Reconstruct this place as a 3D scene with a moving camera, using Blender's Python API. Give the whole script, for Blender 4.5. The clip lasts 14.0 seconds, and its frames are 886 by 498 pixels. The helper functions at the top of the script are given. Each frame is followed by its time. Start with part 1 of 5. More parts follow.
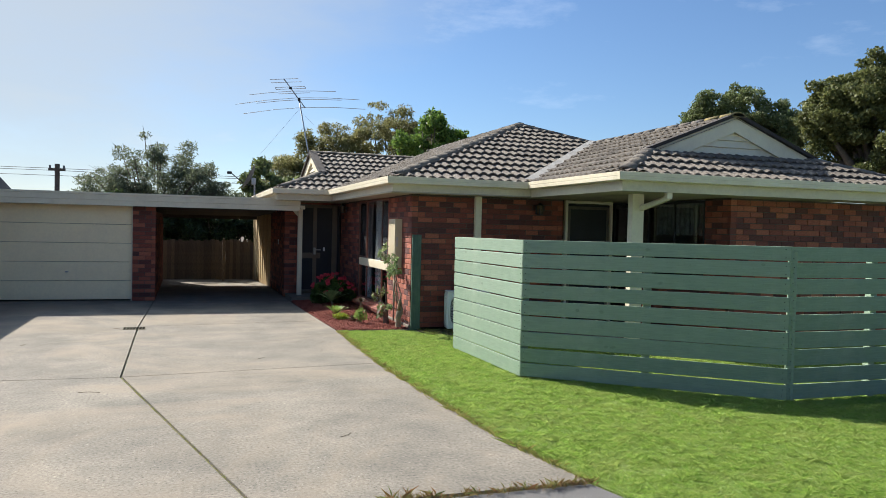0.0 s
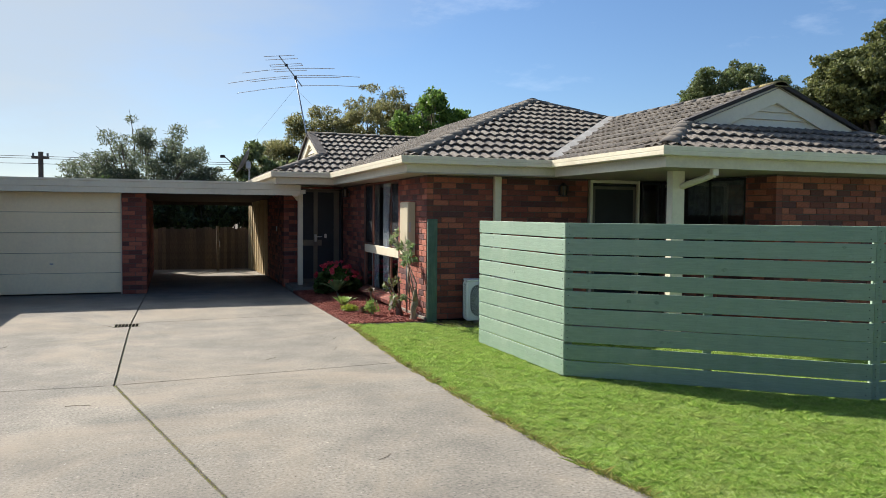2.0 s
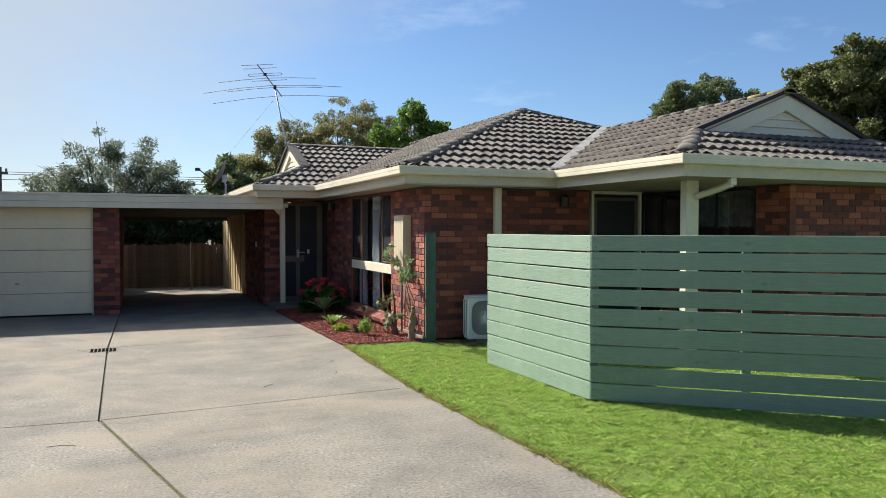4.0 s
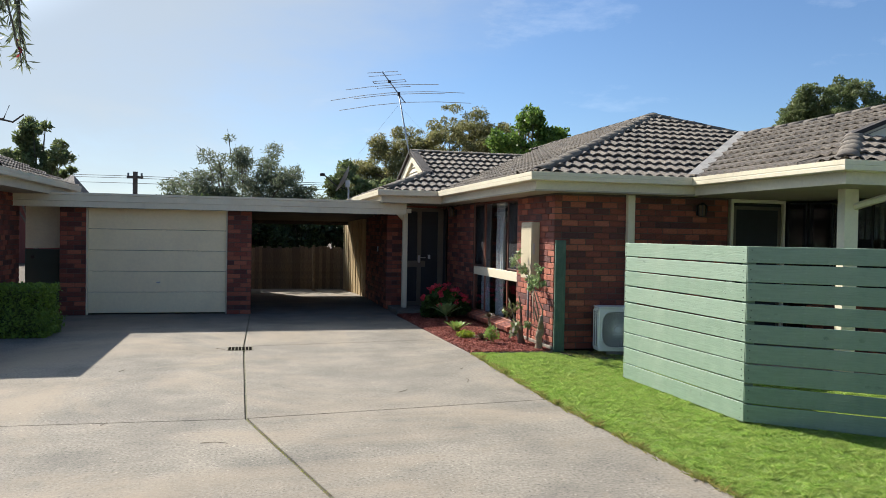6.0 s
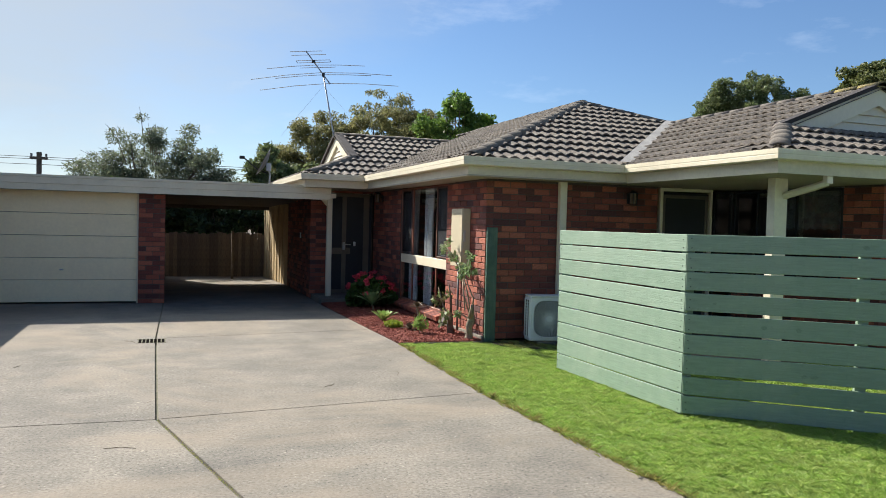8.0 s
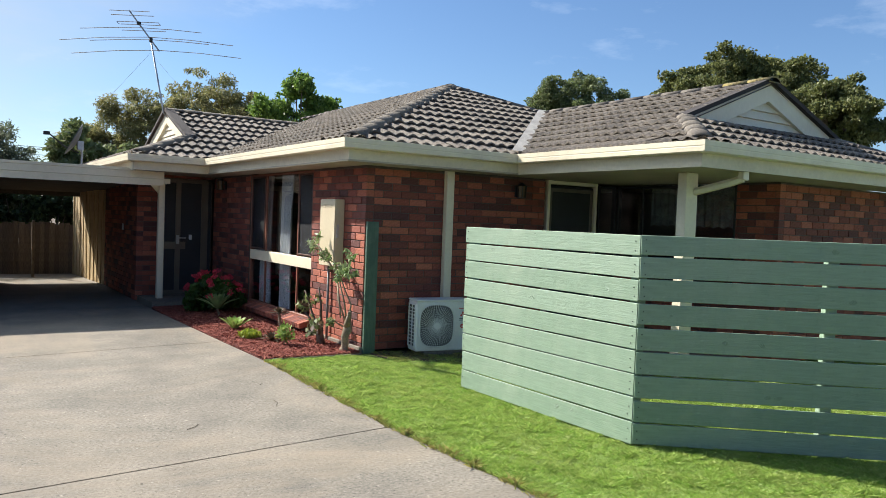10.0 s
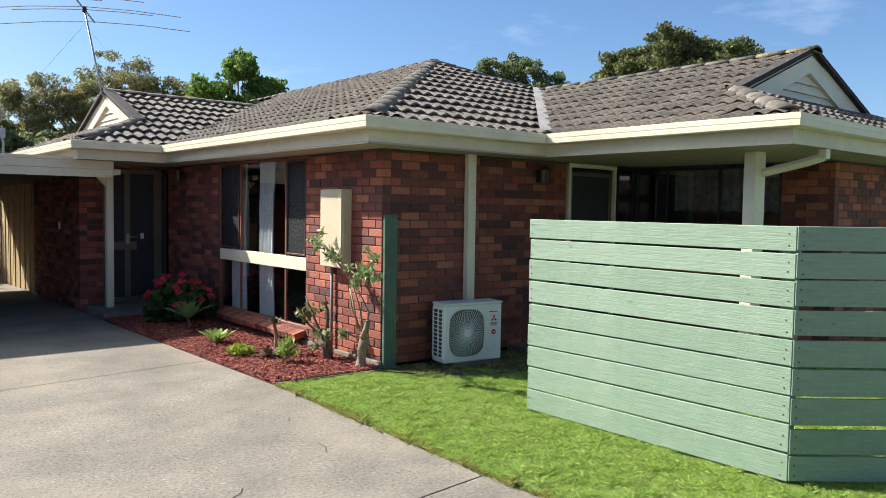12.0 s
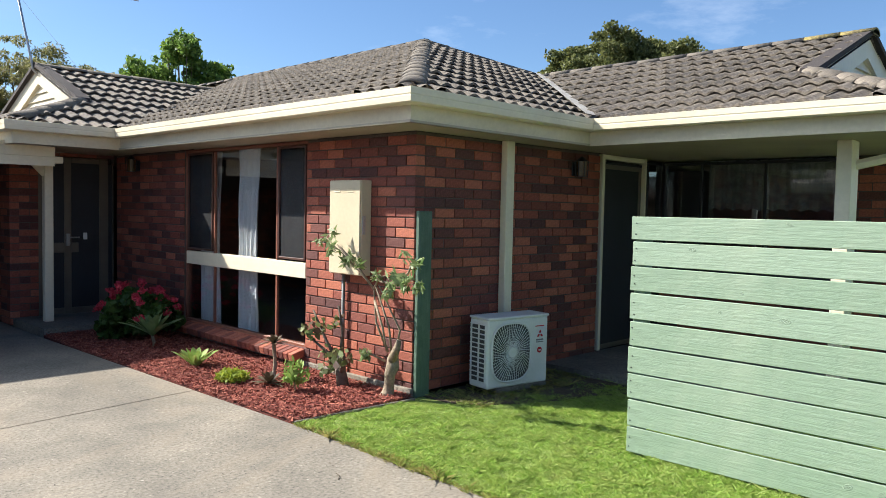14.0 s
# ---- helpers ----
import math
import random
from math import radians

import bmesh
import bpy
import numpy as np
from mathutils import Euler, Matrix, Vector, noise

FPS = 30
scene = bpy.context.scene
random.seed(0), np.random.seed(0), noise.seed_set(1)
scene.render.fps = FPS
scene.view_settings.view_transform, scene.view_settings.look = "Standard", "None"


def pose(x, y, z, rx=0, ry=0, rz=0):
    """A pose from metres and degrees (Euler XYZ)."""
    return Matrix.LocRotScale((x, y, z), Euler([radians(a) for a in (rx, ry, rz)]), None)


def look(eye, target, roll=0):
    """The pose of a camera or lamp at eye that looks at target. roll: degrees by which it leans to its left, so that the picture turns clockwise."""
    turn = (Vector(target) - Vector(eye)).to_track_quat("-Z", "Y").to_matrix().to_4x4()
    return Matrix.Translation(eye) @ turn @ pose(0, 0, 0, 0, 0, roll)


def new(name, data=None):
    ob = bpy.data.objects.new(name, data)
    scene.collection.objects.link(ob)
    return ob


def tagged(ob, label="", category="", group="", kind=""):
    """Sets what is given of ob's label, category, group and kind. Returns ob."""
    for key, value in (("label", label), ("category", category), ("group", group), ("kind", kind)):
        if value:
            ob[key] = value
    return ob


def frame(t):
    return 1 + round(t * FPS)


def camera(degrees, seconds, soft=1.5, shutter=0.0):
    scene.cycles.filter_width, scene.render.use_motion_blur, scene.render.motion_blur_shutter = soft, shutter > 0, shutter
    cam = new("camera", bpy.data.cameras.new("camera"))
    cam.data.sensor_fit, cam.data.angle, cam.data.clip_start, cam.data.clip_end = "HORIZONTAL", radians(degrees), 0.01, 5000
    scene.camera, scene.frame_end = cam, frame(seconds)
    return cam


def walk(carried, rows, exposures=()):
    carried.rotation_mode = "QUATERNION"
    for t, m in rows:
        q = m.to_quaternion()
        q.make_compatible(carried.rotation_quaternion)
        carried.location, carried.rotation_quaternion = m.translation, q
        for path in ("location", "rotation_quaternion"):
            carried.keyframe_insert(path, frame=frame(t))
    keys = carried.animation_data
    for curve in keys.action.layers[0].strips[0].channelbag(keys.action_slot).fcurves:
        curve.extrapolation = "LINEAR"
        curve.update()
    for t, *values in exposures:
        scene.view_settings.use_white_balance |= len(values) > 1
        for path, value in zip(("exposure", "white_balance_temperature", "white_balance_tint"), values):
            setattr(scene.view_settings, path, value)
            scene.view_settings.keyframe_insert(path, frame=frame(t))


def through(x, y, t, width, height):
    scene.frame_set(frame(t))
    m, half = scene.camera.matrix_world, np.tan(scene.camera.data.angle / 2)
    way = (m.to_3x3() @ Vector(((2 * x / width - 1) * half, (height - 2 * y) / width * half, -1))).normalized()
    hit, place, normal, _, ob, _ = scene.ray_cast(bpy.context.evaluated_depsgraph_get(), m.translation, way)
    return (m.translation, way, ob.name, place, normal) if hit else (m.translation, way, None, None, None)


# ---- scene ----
cam = camera(60.6, 14.0, soft=0.55)
PATH = [
    (0, (0.478, -0.234, 1.64), (1.123, 1.658, 1.589), 1.3),
    (0.5, (0.442, 0.117, 1.639), (1.111, 2.0, 1.566), 0.3),
    (1, (0.451, 0.431, 1.629), (1.106, 2.319, 1.556), 0.1),
    (1.5, (0.427, 0.686, 1.629), (1.054, 2.584, 1.551), 0.2),
    (2, (0.378, 0.806, 1.623), (1.05, 2.688, 1.531), 0.5),
    (2.5, (0.389, 0.883, 1.625), (1.105, 2.748, 1.526), 1.2),
    (4.8, (-0.034, 1.733, 1.599), (0.731, 3.581, 1.563), -0.3),
    (5, (-0.062, 1.74, 1.602), (0.673, 3.6, 1.56), -0.2),
    (5.5, (-0.109, 1.755, 1.607), (0.472, 3.668, 1.56), 0.5),
    (6, (-0.123, 1.765, 1.606), (0.369, 3.703, 1.567), 1.0),
    (6.5, (-0.121, 1.777, 1.606), (0.342, 3.722, 1.558), 1.0),
    (7, (-0.129, 1.815, 1.606), (0.35, 3.756, 1.55), 0.9),
    (7.5, (-0.148, 1.896, 1.596), (0.423, 3.812, 1.532), 1.1),
    (8, (-0.098, 2.166, 1.584), (0.59, 4.043, 1.517), 1.5),
    (8.5, (-0.083, 2.488, 1.588), (0.721, 4.319, 1.528), 2.4),
    (9, (-0.136, 2.924, 1.59), (0.835, 4.672, 1.54), 2.2),
    (9.2, (-0.143, 3.065, 1.607), (0.87, 4.788, 1.55), 2.0),
    (11.3, (-0.302, 4.843, 1.598), (0.895, 6.443, 1.515), 2.4),
    (11.5, (-0.333, 4.993, 1.608), (0.886, 6.576, 1.523), 2.0),
    (12, (-0.401, 5.391, 1.62), (0.877, 6.925, 1.513), 0.9),
    (12.5, (-0.392, 5.764, 1.58), (0.928, 7.26, 1.446), 1.5),
    (13, (-0.366, 6.156, 1.586), (0.967, 7.641, 1.456), 2.2),
    (13.5, (-0.393, 6.615, 1.586), (0.962, 8.082, 1.473), 1.4),
    (14, (-0.343, 7.063, 1.559), (1.089, 8.456, 1.457), 1.2),
]
walk(cam, [(t, look(eye, target, roll)) for t, eye, target, roll in PATH],
     exposures=[(0, 0.87), (8.0, 0.87), (9.2, 0.96), (11.5, 1.08), (14, 1.18)])

# ---- world and sun ----
SUN = Vector((-0.65, 1.06, 1.0)).normalized()
world = bpy.data.worlds.new("sky")
scene.world = world
world.use_nodes = True
wn = world.node_tree
wn.nodes.clear()
sky = wn.nodes.new("ShaderNodeTexSky")
sky.sky_type, sky.sun_disc = "NISHITA", False
sky.sun_elevation = math.asin(SUN.z)
sky.sun_rotation = math.atan2(SUN.x, SUN.y)
sky.air_density, sky.dust_density, sky.ozone_density = 1.0, 0.45, 7.0
background = wn.nodes.new("ShaderNodeBackground")
background.inputs["Strength"].default_value = 0.074
world_out = wn.nodes.new("ShaderNodeOutputWorld")
# thin high cirrus
coord = wn.nodes.new("ShaderNodeTexCoord")
stretch = wn.nodes.new("ShaderNodeMapping")
stretch.inputs["Scale"].default_value, stretch.inputs["Rotation"].default_value = (3.0, 3.0, 9.0), (0.2, -0.25, 0.5)
cirrus = wn.nodes.new("ShaderNodeTexNoise")
cirrus.inputs["Scale"].default_value, cirrus.inputs["Detail"].default_value, cirrus.inputs["Roughness"].default_value = 1.6, 8.0, 0.62
veil = wn.nodes.new("ShaderNodeMapRange")
veil.inputs["From Min"].default_value, veil.inputs["From Max"].default_value, veil.inputs["To Max"].default_value = 0.56, 0.90, 0.26
cloud = wn.nodes.new("ShaderNodeMix")
cloud.data_type = "RGBA"
cloud.inputs[7].default_value = (11.0, 11.6, 12.4, 1)
wn.links.new(coord.outputs["Generated"], stretch.inputs[0])
wn.links.new(stretch.outputs[0], cirrus.inputs[0])
wn.links.new(cirrus.outputs[0], veil.inputs[0])
wn.links.new(veil.outputs[0], cloud.inputs[0])
wn.links.new(sky.outputs[0], cloud.inputs[6])
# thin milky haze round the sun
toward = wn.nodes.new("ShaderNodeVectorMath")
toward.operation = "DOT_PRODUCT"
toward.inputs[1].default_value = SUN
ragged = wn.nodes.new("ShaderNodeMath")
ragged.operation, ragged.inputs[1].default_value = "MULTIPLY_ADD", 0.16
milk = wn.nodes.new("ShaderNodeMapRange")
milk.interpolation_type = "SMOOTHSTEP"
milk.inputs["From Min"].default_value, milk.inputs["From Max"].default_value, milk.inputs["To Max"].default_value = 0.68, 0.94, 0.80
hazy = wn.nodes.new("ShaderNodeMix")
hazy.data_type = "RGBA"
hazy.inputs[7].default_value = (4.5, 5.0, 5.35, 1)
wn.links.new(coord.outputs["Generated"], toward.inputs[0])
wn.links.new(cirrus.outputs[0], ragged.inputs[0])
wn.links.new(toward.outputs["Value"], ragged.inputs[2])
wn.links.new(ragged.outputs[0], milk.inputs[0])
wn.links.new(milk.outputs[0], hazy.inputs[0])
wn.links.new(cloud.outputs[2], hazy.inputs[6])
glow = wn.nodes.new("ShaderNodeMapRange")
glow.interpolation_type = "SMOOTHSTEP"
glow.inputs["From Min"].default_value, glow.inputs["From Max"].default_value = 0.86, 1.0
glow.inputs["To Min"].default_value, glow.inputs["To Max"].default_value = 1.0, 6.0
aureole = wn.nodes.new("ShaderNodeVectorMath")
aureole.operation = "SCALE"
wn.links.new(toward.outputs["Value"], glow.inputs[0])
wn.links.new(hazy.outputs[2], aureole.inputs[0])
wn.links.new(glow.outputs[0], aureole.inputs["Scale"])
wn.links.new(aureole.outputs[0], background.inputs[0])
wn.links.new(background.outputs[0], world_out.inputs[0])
sun = new("sun", bpy.data.lights.new("sun", "SUN"))
sun.data.energy, sun.data.angle, sun.data.color = 5.0, radians(0.55), (1.0, 0.94, 0.85)
sun.matrix_world = look(SUN * 50, (0, 0, 0))


# ---- materials ----
def mat(name, c1, c2=None, scale=3.0, fine=60.0, rough=0.7, bump=0.15, metal=0.0, spec=0.4, pick="", third=None,
        stretch=(1, 1, 1), grain=0.25, dirt=0.0, dirt_scale=0.7, dirt_col=(0.06, 0.055, 0.045), speck=0.0, speck_scale=70.0, stain=None):
    """A worn surface: two colours mixed by a broad noise (or by piece), a fine grain over it, and relief."""
    m = bpy.data.materials.new(name)
    m.use_nodes = True
    t = m.node_tree
    b = t.nodes["Principled BSDF"]
    def node(kind, **sockets):
        n = t.nodes.new(kind)
        for k, v in sockets.items():
            n.inputs[k].default_value = v
        return n
    c2 = c2 or tuple(0.8 * c for c in c1)
    co = node("ShaderNodeTexCoord")
    mp = node("ShaderNodeMapping", Scale=stretch)
    t.links.new(co.outputs["Object"], mp.inputs[0])
    broad = node("ShaderNodeTexNoise", Scale=scale, Detail=5.0, Roughness=0.6)
    small = node("ShaderNodeTexNoise", Scale=fine, Detail=4.0, Roughness=0.65)
    for n in (broad, small):
        t.links.new(mp.outputs[0], n.inputs[0])
    ramp = node("ShaderNodeValToRGB")
    el = ramp.color_ramp.elements
    el[0].color, el[1].color = (*c1, 1), (*c2, 1)
    if pick:
        el[0].position, el[1].position = 0.0, 1.0
        src = node("ShaderNodeObjectInfo" if pick == "object" else "ShaderNodeNewGeometry")
        out = src.outputs["Random" if pick == "object" else "Random Per Island"]
    else:
        el[0].position, el[1].position = 0.35, 0.68
        out = broad.outputs[0]
    if third:
        e = el.new(0.45)
        e.color = (*third, 1)
    t.links.new(out, ramp.inputs[0])
    val = node("ShaderNodeMapRange")
    val.inputs["From Min"].default_value, val.inputs["From Max"].default_value = 0.3, 0.7
    val.inputs["To Min"].default_value, val.inputs["To Max"].default_value = 1 - grain, 1 + grain
    t.links.new(small.outputs[0], val.inputs[0])
    mul = node("ShaderNodeVectorMath")
    mul.operation = "SCALE"
    t.links.new(ramp.outputs[0], mul.inputs[0])
    t.links.new(val.outputs[0], mul.inputs["Scale"])
    col = mul.outputs[0]
    if dirt:
        d = node("ShaderNodeTexNoise", Scale=dirt_scale, Detail=7.0, Roughness=0.7)
        t.links.new(co.outputs["Object"], d.inputs[0])
        r = node("ShaderNodeMapRange")
        r.inputs["From Min"].default_value, r.inputs["From Max"].default_value = 0.48, 0.72
        r.inputs["To Max"].default_value = dirt
        t.links.new(d.outputs[0], r.inputs[0])
        mix = node("ShaderNodeMix")
        mix.data_type = "RGBA"
        mix.inputs[7].default_value = (*dirt_col, 1)
        t.links.new(r.outputs[0], mix.inputs[0])
        t.links.new(col, mix.inputs[6])
        col = mix.outputs[2]
    for amount, sc, lo, hi, tone in ((speck, speck_scale, 0.60, 0.68, 0.25), (speck, speck_scale * 0.6, 0.66, 0.72, 1.9)) if speck else ():
        d = node("ShaderNodeTexNoise", Scale=sc, Detail=2.0, Roughness=0.5)
        t.links.new(co.outputs["Object"], d.inputs[0])
        r = node("ShaderNodeMapRange")
        r.inputs["From Min"].default_value, r.inputs["From Max"].default_value = lo, hi
        r.inputs["To Min"].default_value, r.inputs["To Max"].default_value = 1.0, 1.0 + amount * (tone - 1.0)
        t.links.new(d.outputs[0], r.inputs[0])
        sc_ = node("ShaderNodeVectorMath")
        sc_.operation = "SCALE"
        t.links.new(col, sc_.inputs[0])
        t.links.new(r.outputs[0], sc_.inputs["Scale"])
        col = sc_.outputs[0]
    if stain:
        # broad irregular stains of another hue
        d = node("ShaderNodeTexNoise", Scale=0.33, Detail=8.0, Roughness=0.72, Distortion=0.8)
        t.links.new(co.outputs["Object"], d.inputs[0])
        r = node("ShaderNodeMapRange")
        r.inputs["From Min"].default_value, r.inputs["From Max"].default_value, r.inputs["To Max"].default_value = 0.47, 0.63, 0.75
        t.links.new(d.outputs[0], r.inputs[0])
        mix = node("ShaderNodeMix")
        mix.data_type = "RGBA"
        mix.inputs[7].default_value = (*stain, 1)
        t.links.new(r.outputs[0], mix.inputs[0])
        t.links.new(col, mix.inputs[6])
        col = mix.outputs[2]
    t.links.new(col, b.inputs["Base Color"])
    b.inputs["Roughness"].default_value, b.inputs["Metallic"].default_value = rough, metal
    b.inputs["Specular IOR Level"].default_value = spec
    if bump:
        bp = node("ShaderNodeBump", Strength=bump, Distance=0.02)
        t.links.new(small.outputs[0], bp.inputs["Height"])
        t.links.new(bp.outputs[0], b.inputs["Normal"])
    return m


def leaf_mat(name, c1, c2, third=None, rough=0.5, through=0.35, patch=None):
    m = mat(name, c1, c2, pick="island", third=third, fine=8, rough=rough, bump=0, grain=0.25, spec=0.3, dirt=0.75 if patch else 0.0, dirt_scale=2.2, dirt_col=patch or c1)
    t = m.node_tree
    b = t.nodes["Principled BSDF"]
    tr = t.nodes.new("ShaderNodeBsdfTranslucent")
    t.links.new(b.inputs["Base Color"].links[0].from_socket, tr.inputs[0])
    mx = t.nodes.new("ShaderNodeMixShader")
    mx.inputs[0].default_value = through
    t.links.new(b.outputs[0], mx.inputs[1])
    t.links.new(tr.outputs[0], mx.inputs[2])
    t.links.new(mx.outputs[0], t.nodes["Material Output"].inputs[0])
    return m


def glass_mat(name, tint=(0.94, 0.96, 0.96), rough=0.0):
    m = bpy.data.materials.new(name)
    m.use_nodes = True
    t = m.node_tree
    t.nodes.remove(t.nodes["Principled BSDF"])
    tr, gl = t.nodes.new("ShaderNodeBsdfTransparent"), t.nodes.new("ShaderNodeBsdfGlossy")
    mx, lw = t.nodes.new("ShaderNodeMixShader"), t.nodes.new("ShaderNodeLayerWeight")
    lw.inputs[0].default_value = 0.5
    pw, fr = t.nodes.new("ShaderNodeMath"), t.nodes.new("ShaderNodeMath")
    pw.operation, fr.operation = "POWER", "MULTIPLY_ADD"
    pw.inputs[1].default_value, fr.inputs[1].default_value, fr.inputs[2].default_value = 3.0, 0.6, 0.085
    t.links.new(lw.outputs["Facing"], pw.inputs[0])
    t.links.new(pw.outputs[0], fr.inputs[0])
    tr.inputs[0].default_value = (*tint, 1)
    gl.inputs["Roughness"].default_value = rough
    t.links.new(fr.outputs[0], mx.inputs[0])
    t.links.new(tr.outputs[0], mx.inputs[1])
    t.links.new(gl.outputs[0], mx.inputs[2])
    t.links.new(mx.outputs[0], t.nodes["Material Output"].inputs[0])
    return m


BRICK_A, BRICK_B, BRICK_C = (0.390, 0.128, 0.076), (0.088, 0.038, 0.035), (0.235, 0.068, 0.046)
brick_m = mat("brick_piece", BRICK_A, BRICK_B, pick="object", third=BRICK_C, fine=55, rough=0.85, bump=0.35, grain=0.3)
brick_s = mat("brick_joined", BRICK_A, BRICK_B, pick="island", third=BRICK_C, fine=55, rough=0.85, bump=0.35, grain=0.3)
mortar_m = mat("mortar", (0.12, 0.095, 0.08), (0.075, 0.060, 0.052), scale=2, rough=0.95, bump=0.3)
cream_m = mat("cream_paint", (0.75, 0.68, 0.51), (0.69, 0.62, 0.46), scale=1.2, fine=25, rough=0.45, bump=0.04, grain=0.04, dirt=0.25, dirt_scale=1.6, dirt_col=(0.35, 0.3, 0.22))
# fascia browner than the cream gutter: the gutter's shadow is put into this paint
fascia_m = mat("shade_toned_fascia_paint", (0.62, 0.55, 0.40), (0.56, 0.495, 0.36), scale=1.4, fine=25, rough=0.55, bump=0.06, grain=0.06, dirt=0.3, dirt_scale=1.8, dirt_col=(0.33, 0.28, 0.2))
# soffit colour lowered below the cream trim, with shade under the eaves painted in
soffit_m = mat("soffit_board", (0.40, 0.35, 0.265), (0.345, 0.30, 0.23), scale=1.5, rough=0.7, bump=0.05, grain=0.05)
tile_m = mat("roof_tile_piece", (0.172, 0.146, 0.118), (0.105, 0.090, 0.075), pick="object", fine=26, rough=0.85, bump=0.5, grain=0.5, dirt=0.6, dirt_scale=3.4, dirt_col=(0.26, 0.225, 0.175), speck=0.35, speck_scale=24)
tile_s = mat("roof_tile_joined", (0.172, 0.146, 0.118), (0.105, 0.090, 0.075), pick="island", fine=26, rough=0.85, bump=0.5, grain=0.5, dirt=0.6, dirt_scale=3.4, dirt_col=(0.26, 0.225, 0.175), speck=0.35, speck_scale=24)
cap_m = mat("ridge_tile", (0.20, 0.172, 0.138), (0.12, 0.104, 0.088), pick="object", fine=35, rough=0.85, bump=0.4, grain=0.35, dirt=0.5, dirt_scale=2.5, dirt_col=(0.25, 0.21, 0.13))
moss_m = mat("mossy_ridge_tile", (0.30, 0.235, 0.075), (0.19, 0.16, 0.10), scale=6, fine=30, rough=0.95, bump=0.6, grain=0.4)
under_m = mat("roof_underlay", (0.05, 0.042, 0.04), rough=0.9)
flashing_m = mat("pale_valley_mortar", (0.42, 0.40, 0.36), (0.30, 0.285, 0.26), scale=4, rough=0.8, bump=0.2)
metal_m = mat("galvanised_metal", (0.5, 0.5, 0.5), (0.36, 0.37, 0.38), rough=0.45, metal=0.8, bump=0.03, grain=0.1)
green_m = mat("green_fence_paint", (0.245, 0.330, 0.243), (0.200, 0.284, 0.200), pick="object", scale=1.6, fine=7, rough=0.6, bump=0.22, stretch=(0.7, 6, 11), grain=0.10, dirt=0.6, dirt_scale=2.2, dirt_col=(0.300, 0.368, 0.272), speck=0.10, speck_scale=30)
knot_m = mat("painted_knot", (0.18, 0.25, 0.18), (0.215, 0.29, 0.21), scale=30, rough=0.6, bump=0.4)
box_m = mat("aged_cream_enamel", (0.60, 0.52, 0.37), (0.54, 0.47, 0.33), scale=2, fine=30, rough=0.4, bump=0.03, grain=0.04, dirt=0.2, dirt_scale=3, dirt_col=(0.36, 0.3, 0.2))
post_m = mat("old_green_paint", (0.085, 0.145, 0.105), (0.06, 0.11, 0.08), scale=5, fine=10, rough=0.6, bump=0.4, stretch=(8, 8, 1), grain=0.2, dirt=0.35, dirt_scale=6, dirt_col=(0.2, 0.25, 0.2))
lining_m = mat("brown_carport_lining", (0.085, 0.066, 0.05), (0.06, 0.046, 0.035), scale=2, fine=20, rough=0.85, bump=0.2)
bed_m = mat("mulched_soil", (0.16, 0.038, 0.028), (0.075, 0.022, 0.017), scale=9, fine=70, rough=0.95, bump=0.8, grain=0.5)
concrete_m = mat("concrete", (0.232, 0.206, 0.166), (0.140, 0.127, 0.106), scale=1.1, fine=42, rough=0.92, bump=0.28, grain=0.36, dirt=0.6, dirt_scale=1.5, dirt_col=(0.110, 0.100, 0.085), speck=0.6, speck_scale=48, stain=(0.264, 0.217, 0.158))
joint_m = mat("joint_filler", (0.17, 0.155, 0.11), (0.10, 0.10, 0.06), scale=6, rough=0.95)
asphalt_m = mat("asphalt", (0.15, 0.145, 0.14), (0.11, 0.108, 0.105), scale=2, fine=160, rough=0.95, bump=0.5, grain=0.4)
soil_m = mat("soil", (0.10, 0.075, 0.05), (0.06, 0.045, 0.03), scale=5, rough=0.95, bump=0.6)
turf_m = mat("turf", (0.12, 0.20, 0.035), (0.20, 0.25, 0.065), scale=1.6, fine=45, rough=0.95, bump=0.5, grain=0.45)
blade_m = leaf_mat("grass_blade", (0.195, 0.345, 0.055), (0.41, 0.48, 0.145), third=(0.285, 0.42, 0.085), through=0.45, patch=(0.38, 0.43, 0.14))
mulch_m = mat("mulch_chip", (0.47, 0.17, 0.115), (0.13, 0.036, 0.028), pick="island", third=(0.235, 0.052, 0.037), fine=40, rough=0.9)
wood_m = mat("weathered_paling", (0.20, 0.155, 0.11), (0.11, 0.09, 0.07), pick="object", fine=14, stretch=(9, 9, 0.7), rough=0.9, bump=0.3, grain=0.45, dirt=0.4, dirt_scale=1.2)
pine_m = mat("treated_paling", (0.50, 0.38, 0.20), (0.42, 0.31, 0.17), pick="object", fine=14, stretch=(9, 9, 0.7), rough=0.85, bump=0.25, grain=0.25)
timber_m = mat("stained_window_timber", (0.25, 0.095, 0.06), (0.18, 0.068, 0.044), scale=4, fine=30, stretch=(3, 3, 1), rough=0.5, bump=0.1)
# dark base colour that paints in the shade of closed rooms
dark_m = mat("interior_shade_colour", (0.09, 0.085, 0.08), (0.065, 0.06, 0.057), rough=0.9, bump=0)
curtain_m = mat("curtain_cloth", (0.72, 0.74, 0.78), (0.62, 0.64, 0.68), scale=3, fine=80, rough=0.9, bump=0.1, grain=0.06)
lace_m = mat("lace_cloth", (0.20, 0.21, 0.22), (0.10, 0.105, 0.11), scale=9, fine=50, rough=0.9, bump=0.3, grain=0.3)
glass_m = glass_mat("window_glass")
flyscreen_m = bpy.data.materials.new("insect_mesh")
flyscreen_m.use_nodes = True
fly = flyscreen_m.node_tree
